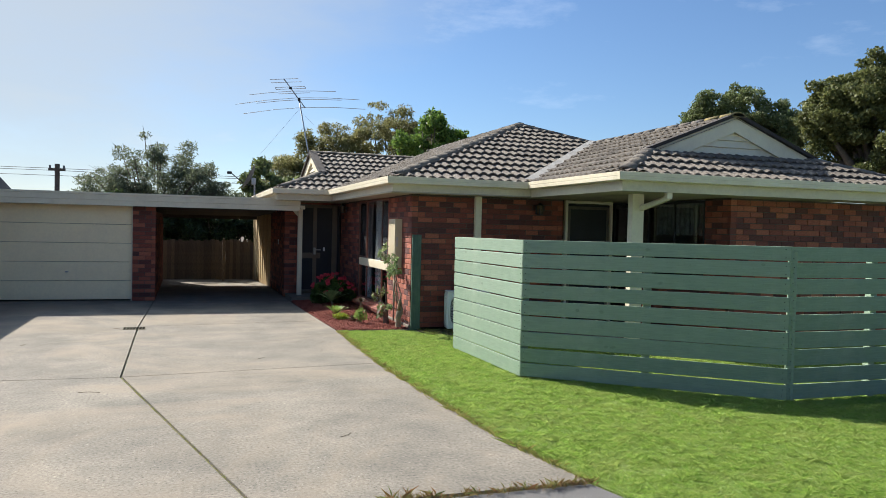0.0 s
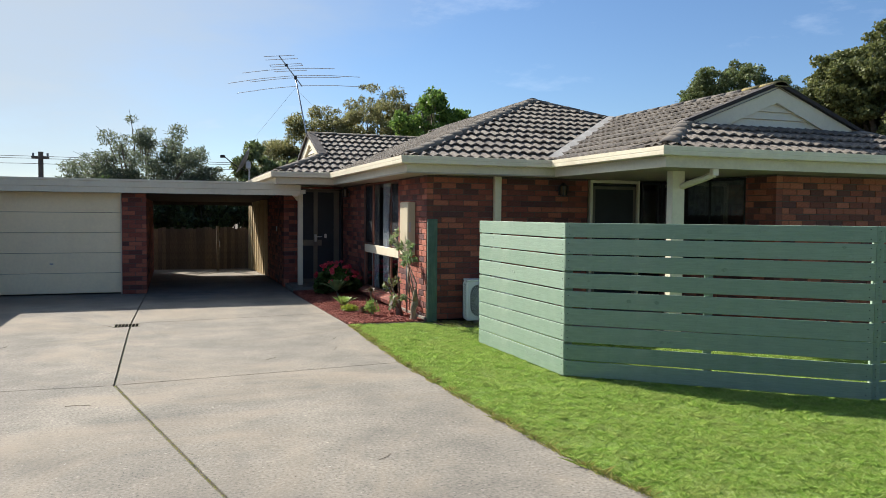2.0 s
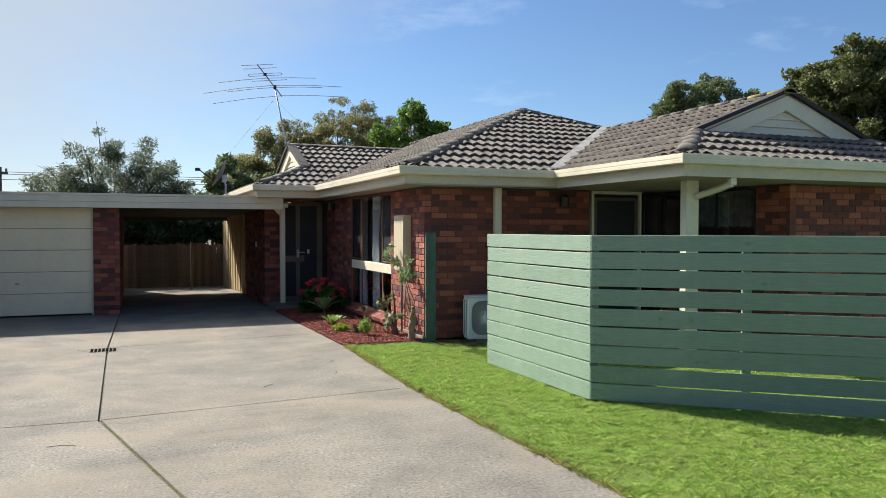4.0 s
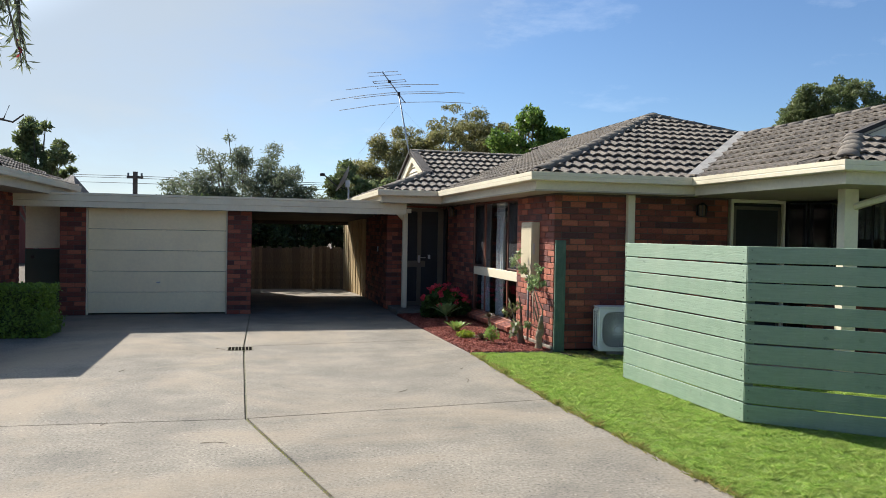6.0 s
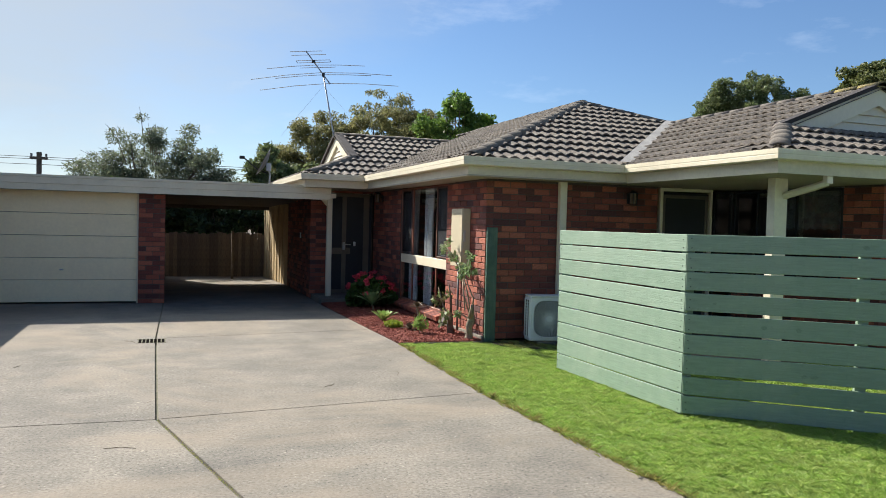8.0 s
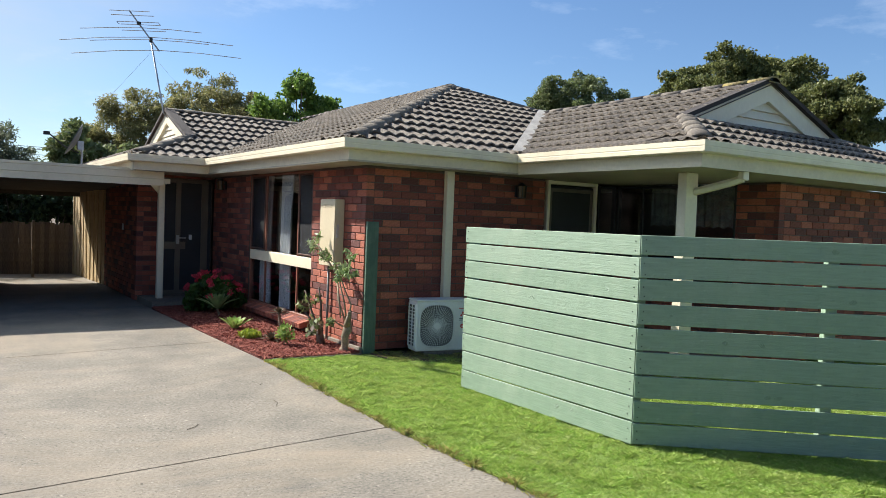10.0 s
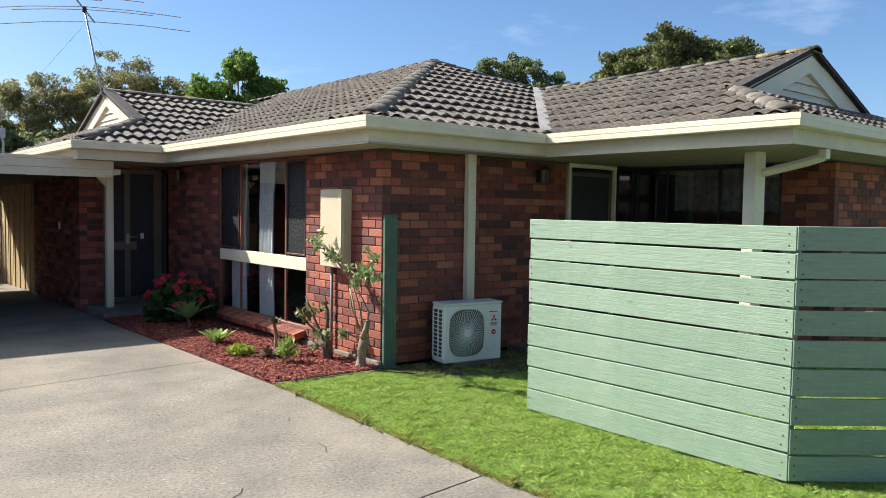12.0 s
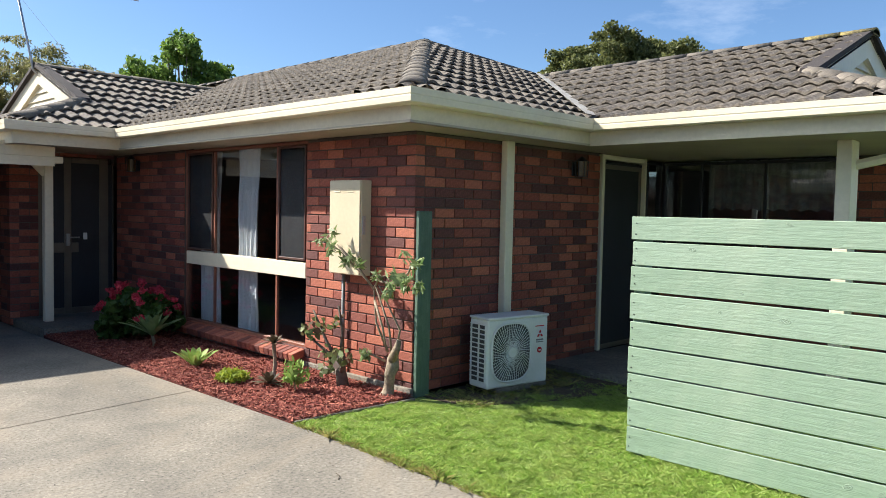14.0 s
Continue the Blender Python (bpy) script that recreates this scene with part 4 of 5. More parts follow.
for i in range(54):
    w = 2 * math.pi * i / 54
    c, s_ = math.cos(w), math.sin(w)
    k = (abs(c) ** 3.2 + abs(s_) ** 3.2) ** (-1 / 3.2)
    w2 = w + 0.35
    sp.tube([(cx + 0.05 * math.cos(w2), -0.012, cz + 0.05 * math.sin(w2)), (cx + 0.13 * math.cos(w + 0.1), -0.014, cz + 0.13 * math.sin(w + 0.1)), (cx + hw * k * c, -0.008, cz + hh * k * s_)], 0.0028, 4, False)
for r in (0.07, 0.09, 0.11, 0.13, 0.15, 0.17, 0.19, 0.21):
    sp.tube([(cx + r * math.cos(a * math.pi / 18), -0.010, cz + r * 1.06 * math.sin(a * math.pi / 18)) for a in range(37)], 0.0011, 4, False)
part("grille_spokes", sp, white_m, ac, "white radial fan guard")
hub = Geo().tube([(cx, -0.004, cz), (cx, -0.02, cz), (cx, -0.024, cz)], [0.046, 0.046, 0.04], 24)
part("hub", hub, white_m, ac)
for k in range(3):
    w = math.pi / 2 + k * 2 * math.pi / 3
    bl = Geo().add([(cx + 0.04 * math.cos(w - 0.5), 0.003, cz + 0.04 * math.sin(w - 0.5)), (cx + 0.2 * math.cos(w - 0.45), 0.003, cz + 0.2 * math.sin(w - 0.45)), (cx + 0.2 * math.cos(w + 0.35), -0.003, cz + 0.2 * math.sin(w + 0.35)), (cx + 0.04 * math.cos(w + 0.6), -0.003, cz + 0.04 * math.sin(w + 0.6))], [(0, 1, 2, 3)])
    part("fan_blade", bl, grey_m, ac)
part("side_fins", Geo().box(-0.001, 0.001, 0.03, D - 0.03, 0.05, H - 0.06), fin_m, ac, "dark condenser fins")
for k in range(13):
    z = 0.05 + k * 0.041
    part("side_bar", Geo().cbox(-0.012, 0.0, 0.02, D - 0.015, z, z + 0.009, 0.002), white_m, ac)
for y in (0.03, 0.12, D - 0.03):
    part("side_upright", Geo().cbox(-0.014, 0.0, y - 0.006, y + 0.006, 0.045, H - 0.06, 0.002), white_m, ac)
part("badge", Geo().box(0.545, 0.645, -0.0015, 0.003, 0.50, 0.508), red_m, ac, "red maker's bar")
mark = Geo()
for k in range(3):
    m = pose(0.597, 0, 0.43, 0, 120 * k, 0)
    mark.add([(0, -0.002, 0.002), (0.013, -0.002, 0.02), (0, -0.002, 0.042), (-0.013, -0.002, 0.02)], [(0, 1, 2, 3)], m)
part("emblem", mark, red_m, ac, "red three-part emblem")
part("caption", Geo().box(0.555, 0.64, -0.0015, 0.003, 0.375, 0.388).box(0.555, 0.64, -0.0015, 0.003, 0.358, 0.366), grey_m, ac)
part("sticker", Geo().tube([(0.597, 0.003, 0.29), (0.597, -0.002, 0.29)], 0.026, 20), red_m, ac, "round red sticker")
part("sticker_mark", Geo().box(0.583, 0.611, -0.0035, -0.0025, 0.283, 0.295), white_m, ac)
pv = tagged(new("paver", Geo().cbox(-0.24, 0.36, -0.11, 0.14, 0, 0.055, 0.008).mesh("paver", concrete_m)), "grey concrete paver under the heat pump", "paver")
pv.matrix_basis = pose(4.84, 11.26, -0.006, 0, 0, -9)


def wall_lamp(at, label):
    ob = thing("wall_lamp", at, label, "wall lamp", "wall lamps")
    part("wall_plate", Geo().cbox(-0.04, 0.04, -0.015, 0.0, -0.08, 0.06, 0.004), black_m, ob)
    part("bracket", Geo().tube([(0, -0.01, 0.0), (0, -0.07, 0.02), (0, -0.10, 0.06)], 0.01, 6), black_m, ob)
    part("base", Geo().tube([(0, -0.10, -0.09), (0, -0.10, -0.085)], 0.062, 8), black_m, ob)
    part("hood", Geo().tube([(0, -0.10, 0.065), (0, -0.10, 0.11)], [0.07, 0.015], 8), black_m, ob)
    for k in range(6):
        w = math.pi * k / 3
        part("bar", Geo().tube([(0.058 * math.cos(w), -0.10 + 0.058 * math.sin(w), -0.088), (0.066 * math.cos(w), -0.10 + 0.066 * math.sin(w), 0.068)], 0.005, 5), black_m, ob)
    part("glass", Geo().tube([(0, -0.10, -0.085), (0, -0.10, 0.065)], [0.05, 0.058], 8), amber_m, ob, "amber glass")
    return ob


amber_m = mat("amber_glass", (0.10, 0.065, 0.025), (0.07, 0.045, 0.02), rough=0.2, bump=0.02)
wall_lamp(pose(WX - 0.004, 16.77, 2.06, 0, 0, -90), "dark coach lamp with amber glass on the brick wall")
wall_lamp(pose(6.20, FY - 0.004, 2.02), "dark coach lamp with amber glass on the brick wall")
bell = tagged(new("light_switch", Geo().cbox(-0.04, 0.04, -0.018, 0, -0.06, 0.06, 0.004).mesh("light_switch", white_m)), "white switch plate on the carport wall", "switch")
bell.matrix_basis = pose(2.665, 18.7, 1.25, 0, 0, -90)

# ---- drain, fences behind the carport, neighbour ----
# near-black colour for the shade inside the drain slots
slot_shade_m = mat("drain_slot_shade", (0.012, 0.011, 0.010), rough=1.0, bump=0, spec=0.0)
dr = thing("drain_grate", pose(-0.245, 12.40, 0.0), "rusty steel drain grate set in the driveway", "drain")
# flat plate on the uncut slab, painting the slots' shade
part("pit", Geo().box(-0.165, 0.165, -0.15, 0.15, 0.0008, 0.002), slot_shade_m, dr)
for k in range(8):
    part("bar", Geo().box(-0.165 + k * 0.0455, -0.1535 + k * 0.0455, -0.15, 0.15, 0.002, 0.004), joint_m, dr)
for y in (-0.16, 0.15):
    part("rim", Geo().box(-0.175, 0.175, y, y + 0.01, 0.0008, 0.004), joint_m, dr)
bf = thing("paling_fence", pose(0, 0, 0), "weathered grey-brown timber paling fence behind the carport", "fence")
rng = random.Random(9)
pal = [Geo().cbox(-0.057, 0.057, -0.009, 0.009, 0, h, 0.003).mesh("paling", wood_m) for h in (1.18, 1.20, 1.22, 1.16)]
for k in range(62):
    x = -3.6 + k * 0.104
    part("paling", pal[rng.randrange(4)], None, bf, at=pose(x, 23.5 + rng.uniform(-0.006, 0.006), -0.02, rng.uniform(-0.6, 0.6), rng.uniform(-0.7, 0.7), rng.uniform(-3, 3)))
for z in (0.25, 0.95):
    part("rail", Geo().cbox(-3.7, 2.8, 23.515, 23.56, z, z + 0.07), wood_m, bf)
upright("stake", 1.55, 22.6, -0.02, 1.24, 0.06, 0.06, "short weathered timber stake by the back fence", wood_m)
sf = thing("side_palings", pose(0, 0, 0), "pale new timber paling fence beside the carport wall", "fence")
pal2 = Geo().cbox(-0.05, 0.05, -0.010, 0.010, 0, 1.95, 0.003).mesh("paling", pine_m)
for k in range(27):
    f = k / 26
    part("paling", pal2, None, sf, at=pose(2.665 - 0.2 * f, 20.63 + 2.75 * f, 0.0, rng.uniform(-0.4, 0.4), rng.uniform(-0.4, 0.4), -86 + rng.uniform(-2, 2)))
for k in range(9):
    f = (k * 3 + 1.5) / 26
    part("cover_strip", Geo().cbox(-0.022, 0.022, -0.028, -0.010, 0, 1.95, 0.003), pine_m, sf, at=pose(2.665 - 0.2 * f, 20.63 + 2.75 * f, 0.0, 0, 0, -86))

brick_wall("neighbour_wall", pose(-4.2, 13.8, 0, 0, 0, 90), 3.2, 0.0, 2.2, "shaded brick side wall of the neighbouring house", singles=0)
struct("neighbour_front", Geo().box(-14, -4.2, 13.8, 13.9, 0, 2.2), brick_s, "brick front wall of the neighbouring house", "wall")
struct("neighbour_soffit", Geo().box(-14, -3.62, 13.35, 18.6, 2.205, 2.22), soffit_m, "eave soffit of the neighbouring house, toned darker for the eave shade", "soffit")
ne = thing("neighbour_eaves", pose(0, 0, 0), "cream gutter and fascia of the neighbouring house", "gutter", kind="structure")
for a, b, out, m0, m1 in (((-3.60, 13.33), (-3.60, 18.6), (1, 0), 1, 0), ((-14, 13.33), (-3.60, 13.33), (0, -1), 0, 1)):
    part("gutter", run_geo(a, b, out, GUTTER, 2.335, m0, m1), cream_m, ne)
    part("fascia", run_geo(a, b, out, FASCIA, 2.345, m0, m1), fascia_m, ne)
roof("neighbour_roof", "dark tiled hip roof of the neighbouring house", [((-3.55, 13.28), 90, [[(-3.55, 13.28), (-3.55, 18.6), (-5.8, 18.6), (-5.8, 15.53)]])], 0, (0, 0))
part("west_slope", Geo().add([(-3.55, 13.28, ZE), (-5.8, 15.53, ZE + 2.25 * PITCH), (-14, 15.53, ZE + 2.25 * PITCH), (-14, 13.28, ZE)], [(0, 1, 2, 3)])
     .add([(-5.8, 15.53, ZE + 2.25 * PITCH), (-5.8, 18.6, ZE + 2.25 * PITCH), (-14, 18.6, ZE), (-14, 15.53, ZE + 2.25 * PITCH)], [(0, 1, 2, 3)]), tile_s, bpy.data.objects["neighbour_roof"])
gt = thing("side_gate", pose(-4.18, 17.3, 0.02), "dark green gate under a cream panel beside the garage", "gate")
part("gate_leaf", Geo().cbox(0, 0.70, 0, 0.04, 0, 1.18, 0.005), gate_m, gt)
part("upper_panel", Geo().cbox(0, 0.70, 0.03, 0.05, 1.20, 2.05, 0.004), cream_m, gt, "cream board panel")
part("gate_bolt", Geo().cbox(0.10, 0.16, -0.03, 0.0, 1.0, 1.06, 0.005), black_m, gt)
ru = thing("far_house", pose(-9.0, 40, -0.25), "far brick house with a dark tiled roof", "house")
part("wall", Geo().box(-5, 0.6, 0.4, 6, 0, 3.0), brick_s, ru)
part("roof", Geo().add([(-5.5, 0, 2.9), (1.0, 0, 2.9), (1.0, 7, 2.9), (-5.5, 7, 2.9), (-5.5, 3.5, 4.5), (0.2, 3.5, 4.5)], [(0, 1, 5, 4), (1, 2, 5), (2, 3, 4, 5), (3, 0, 4)]), tile_s, ru)
pole = thing("power_pole", pose(-8.2, 60, 0), "timber power pole with a crossarm", "power pole")
part("pole", Geo().tube([(0, 0, 0), (0, 0, 5.7)], 0.17, 10), bark_m, pole)
part("crossarm", Geo().box(-0.55, 0.55, -0.2, -0.1, 5.2, 5.36), bark_m, pole)
for dx in (-0.45, 0.45):
    part("insulator", Geo().tube([(dx, -0.15, 5.36), (dx, -0.15, 5.6)], 0.07, 8), grey_m, pole)
for k, dz in enumerate((0.0, 0.25, -0.6)):
    w = Geo().tube([(-8.2 + s, 60 + 0.02 * s, 5.5 + dz * 0.6 - 0.0 + 0.004 * (abs(s) - 10) ** 2 * 0.1 - 0.3) for s in range(-40, 41, 5)], 0.018, 4, False)
    tagged(new("power_line", w.mesh("power_line", black_m)), "thin dark overhead power line", "power line", "power lines")

# ---- aerial and dish ----
an = thing("tv_aerial", pose(3.40, 19.0, 3.38), "tall galvanised television aerial beside the gablet", "aerial")
HUB = Vector((-0.26, 0, 1.43))
part("mast", Geo().tube([(0.12, 0, -0.05), (0.0, 0, 0.08), (-0.02, 0, 0.2), HUB], 0.017, 8), metal_m, an, smooth=True)
BOOM = Vector((0.42, -0.20, -0.60)).normalized()
part("boom", Geo().tube([HUB - BOOM * 0.66, HUB + BOOM * 0.26], 0.014, 6), metal_m, an)
AX = Vector((0.95, -0.30, 0.062)).normalized()
for d, half in ((-0.65, 0.36), (-0.55, 0.38), (-0.40, 0.37), (-0.34, 0.37), (-0.27, 1.08), (-0.20, 0.39), (-0.06, 1.55), (0.0, 1.06), (0.24, 1.52)):
    c = HUB + BOOM * d
    droop = Vector((0, 0, -0.045 * half * half if half > 0.5 else 0))
    part("element", Geo().tube([c - AX * half + droop, c - AX * half * 0.5 + droop * 0.3, c, c + AX * half * 0.5 + droop * 0.3, c + AX * half + droop], 0.0065, 6), metal_m, an)
for sx in (-0.37, 0.37):
    part("element", Geo().tube([HUB - BOOM * 0.40 + AX * sx, HUB - BOOM * 0.34 + AX * sx], 0.0065, 6), metal_m, an)
part("balun", Geo().cbox(-0.035, 0.035, -0.03, 0.03, -0.03, 0.03, 0.008, Matrix.Translation(HUB - BOOM * 0.37)), black_m, an)
part("junction_box", Geo().cbox(-0.03, 0.03, -0.03, 0.03, -0.04, 0.04, 0.008, Matrix.Translation(HUB)), black_m, an)
for tx, ty in ((-1.25, -0.6), (1.35, 1.0)):
    part("guy_wire", Geo().tube([HUB + Vector((0, 0, -0.25)), Vector((tx, ty, -0.05))], 0.0022, 4), metal_m, an)
sdish = thing("satellite_dish", pose(2.18, 20.8, 2.06), "grey satellite dish with a feed arm on the carport roof", "satellite dish")
part("pole", Geo().tube([(0.06, 0, 0), (0.06, 0, 0.62), (0.0, 0, 0.80)], 0.022, 8), metal_m, sdish)
part("bracket", Geo().cbox(-0.03, 0.09, -0.05, 0.05, 0.68, 0.86, 0.006), metal_m, sdish)
dish = Geo()
for y0, back in ((0.0, 0.0), (0.012, 0.0)):
    for r in range(6):
        for k in range(28):
            w = 2 * math.pi * k / 28
            dish.v.append((0.33 * r / 5 * math.cos(w), y0 - 0.085 * (r / 5) ** 2, 0.36 * r / 5 * math.sin(w)))
for o in (0, 168):
    q = [(o + r * 28 + k, o + r * 28 + (k + 1) % 28, o + (r + 1) * 28 + (k + 1) % 28, o + (r + 1) * 28 + k) for r in range(5) for k in range(28)]
    dish.f += q if o else [t[::-1] for t in q]
dish.f += [(140 + k, 140 + (k + 1) % 28, 308 + (k + 1) % 28, 308 + k) for k in range(28)]
part("reflector", dish, grey_m, sdish, at=pose(-0.03, 0, 0.86, -27, 0, -96), smooth=True)
part("feed_arm", Geo().tube([(0.0, 0, 0.62), (-0.26, -0.05, 0.72), (-0.56, -0.10, 0.96)], 0.014, 6), black_m, sdish)
part("feed_head", Geo().cbox(-0.66, -0.54, -0.14, -0.06, 0.93, 1.0, 0.01), black_m, sdish)

# ---- plants ----
def quads(name, v, material):
    """A mesh of loose quads from an (n, 4, 3) array."""
    n = len(v)
    me = bpy.data.meshes.new(name)
    me.vertices.add(4 * n)
    me.vertices.foreach_set("co", v.astype(np.float32).ravel())
    me.loops.add(4 * n)
    me.loops.foreach_set("vertex_index", np.arange(4 * n, dtype=np.int32))
    me.polygons.add(n)
    me.polygons.foreach_set("loop_start", np.arange(0, 4 * n, 4, dtype=np.int32))
    me.polygons.foreach_set("loop_total", np.full(n, 4, dtype=np.int32))
    me.materials.append(material)
    me.update(calc_edges=True)
    return me


def leaves(rs, centres, radii, count, size, aspect=2.2, shell=0.55, droop=0.0):
    """Leaf quads (diamonds) scattered through ellipsoid clumps."""
    centres, radii = np.array(centres, float), np.array(radii, float)
    vol = radii.prod(1) ** (2 / 3)
    pick = rs.choice(len(centres), count, p=vol / vol.sum())
    d = rs.normal(size=(count, 3))
    d /= np.linalg.norm(d, axis=1)[:, None]
    r = shell + (1 - shell) * rs.random(count) ** 0.6
    p = centres[pick] + d * radii[pick] * (r * (1 + 0.12 * rs.normal(size=count)))[:, None]
    a = rs.normal(size=(count, 3)) + d * 0.8
    a[:, 2] -= droop
    a /= np.linalg.norm(a, axis=1)[:, None]
    b = np.cross(a, rs.normal(size=(count, 3)))
    b /= np.linalg.norm(b, axis=1)[:, None] + 1e-9
    s = size * (0.6 + 0.8 * rs.random(count))[:, None]
    return np.stack([p - a * s, p + b * s / aspect, p + a * s, p - b * s / aspect], 1)


def clumps(rs, centre, radius, n, small):
    """Small clumps over a large ellipsoid, for an uneven outline."""
    c, r = [], []
    for _ in range(n):
        d = rs.normal(size=3)
        d /= np.linalg.norm(d)
        k = rs.uniform(0.2, 1.0) ** 0.6
        c.append(np.array(centre) + d * np.array(radius) * k)
        s = small * rs.uniform(0.6, 1.35)
        r.append((s, s, s * rs.uniform(0.6, 0.9)))
    return c, r


def tree(at, label, height, crown, n_clumps, small, count, size, material, trunk=0.18, limbs=7, droop=0.0, aspect=2.2, seed=1, name="tree", bare=0):
    """crown: list of (centre, radii) ellipsoids above the base."""
    rs = np.random.RandomState(seed)
    ob = thing(name, at, label, "tree" if name == "tree" else "shrub")
    top = Vector(crown[0][0])
    mid = Vector((top.x * 0.3, top.y * 0.3, max(height * 0.25, 0.2)))
    part("trunk", Geo().tube([(0, 0, -0.05), mid * 0.6, mid, mid.lerp(top, 0.6)], [trunk * 1.2, trunk, trunk * 0.8, trunk * 0.4], 10), bark_m, ob, smooth=True)
    cs, rr = [], []
    for c, r in crown:
        r = [1.1 * q for q in r]
        a, b = clumps(rs, c, r, max(3, n_clumps * 1 // len(crown)), small)
        cs += a
        rr += b
    for k in range(limbs):
        t = Vector(cs[rs.randint(len(cs))])
        e = mid.lerp(t, 0.5) + Vector(rs.normal(size=3)) * 0.15 * small
        part("limb", Geo().tube([mid, e, t], [trunk * 0.55, trunk * 0.3, trunk * 0.1], 6), bark_m, ob, smooth=True)
    for k in range(bare):
        t = Vector(cs[rs.randint(len(cs))])
        o = Vector(crown[0][0])
        q = t + (t - o).normalized() * small * rs.uniform(0.6, 1.3) + Vector((0, 0, small * 0.5))
        part("twig", Geo().tube([mid.lerp(t, 0.7), t, q], [trunk * 0.14, trunk * 0.09, trunk * 0.03], 4), bark_m, ob)
    part("crown", quads("crown", leaves(rs, cs, rr, count, size, aspect, 0.35, droop), material), None, ob)
    return ob


grey_leaf = leaf_mat("grey_green_leaf", (0.22, 0.25, 0.155), (0.09, 0.115, 0.07), third=(0.155, 0.18, 0.11), through=0.45)
olive_leaf = leaf_mat("olive_leaf", (0.29, 0.29, 0.12), (0.12, 0.14, 0.055), third=(0.25, 0.225, 0.095), through=0.45)
lime_leaf = leaf_mat("bright_leaf", (0.25, 0.36, 0.07), (0.06, 0.11, 0.028), third=(0.15, 0.25, 0.05), through=0.4)
dark_leaf = leaf_mat("dark_leaf", (0.08, 0.12, 0.04), (0.03, 0.05, 0.02), third=(0.055, 0.085, 0.03))
cypress_leaf = leaf_mat("cypress_leaf", (0.20, 0.215, 0.075), (0.075, 0.095, 0.035), third=(0.14, 0.155, 0.055))
hedge_leaf = leaf_mat("hedge_leaf", (0.24, 0.36, 0.06), (0.12, 0.20, 0.04), third=(0.18, 0.28, 0.05))
pine_leaf = leaf_mat("pine_leaf", (0.20, 0.26, 0.09), (0.09, 0.13, 0.045), third=(0.17, 0.19, 0.09))
red_leaf = leaf_mat("rust_leaf", (0.16, 0.06, 0.03), (0.08, 0.06, 0.025), third=(0.11, 0.07, 0.03))

tree(pose(-0.5, 26.6, 0), "grey-green shrubby tree with thin bare twigs", 4.4,
     [((0.1, 0, 3.2), (1.35, 1.2, 1.35)), ((1.25, 0, 2.7), (1.1, 1.0, 1.2)), ((-1.4, 0, 2.6), (1.1, 1.0, 1.0)), ((0.2, 0, 1.7), (2.5, 1.1, 1.2)), ((2.1, 0, 2.2), (0.7, 0.7, 1.0))],
     230, 0.28, 52000, 0.055, grey_leaf, trunk=0.11, limbs=30, aspect=4, seed=3, bare=170)
tree(pose(15.7, 59, 0), "broad olive-green gum tree behind the house", 11.0,
     [((0, 0, 8.5), (4.0, 3.0, 2.8)), ((-4.0, 1, 6.8), (3.5, 2.6, 2.6)), ((3.1, -0.8, 7.6), (2.8, 2.4, 2.4)), ((-6.9, 1.8, 5.0), (2.4, 2.2, 2.0)), ((-1.5, 0, 4.4), (7.4, 2.5, 2.4))],
     620, 0.55, 125000, 0.115, olive_leaf, trunk=0.4, limbs=34, aspect=3.2, droop=0.6, seed=4, bare=30)
tree(pose(8.53, 24.6, 0), "bright green leafy tree behind the roof", 5.6,
     [((0.0, 0, 4.75), (0.75, 0.7, 0.65)), ((-0.85, 0.2, 4.45), (0.55, 0.55, 0.5)), ((0.85, -0.2, 4.5), (0.55, 0.55, 0.5)), ((0.05, 0, 4.0), (1.35, 0.9, 0.6)), ((-0.05, 0, 5.3), (0.35, 0.35, 0.28))],
     150, 0.20, 12500, 0.060, lime_leaf, trunk=0.09, limbs=24, aspect=1.9, seed=5, bare=16)
tree(pose(3.6, 28.0, 0), "dense green shrub with rust tips behind the carport", 3.9,
     [((-0.3, 0, 2.9), (0.9, 0.8, 0.9)), ((0.7, 0, 2.8), (0.9, 0.8, 0.8))], 50, 0.3, 9000, 0.085, pine_leaf, trunk=0.08, limbs=10, seed=6, name="shrub")
tree(pose(5.6, 30.0, 0), "rust-brown shrub below the gum tree", 3.6, [((0, 0, 2.6), (1.4, 0.8, 0.85))], 30, 0.35, 6000, 0.085, red_leaf, trunk=0.08, limbs=8, seed=7, name="shrub")
tree(pose(32.2, 37.8, 0), "rounded dark green tree with a grey side", 10.6,
     [((-0.4, 0.4, 8.75), (2.3, 2.3, 1.95)), ((-1.4, 1.2, 8.2), (1.4, 1.4, 1.6)), ((1.8, -1.4, 8.1), (1.6, 1.5, 1.5)), ((0, 0, 6.6), (2.9, 2.9, 1.7))], 460, 0.40, 95000, 0.085, pine_leaf, trunk=0.3, limbs=20, seed=8, bare=24)
tree(pose(30.9, 26.4, 0), "large spreading dark cypress", 10.5,
     [((0.0, 0, 8.15), (2.4, 2.4, 1.95)), ((-1.25, 1.6, 7.6), (1.5, 1.5, 1.5)), ((1.3, -1.7, 7.9), (1.7, 1.7, 1.65)), ((0, 0, 6.2), (2.8, 2.8, 1.6))], 380, 0.48, 130000, 0.078, cypress_leaf, trunk=0.5, limbs=34, aspect=1.6, seed=9)
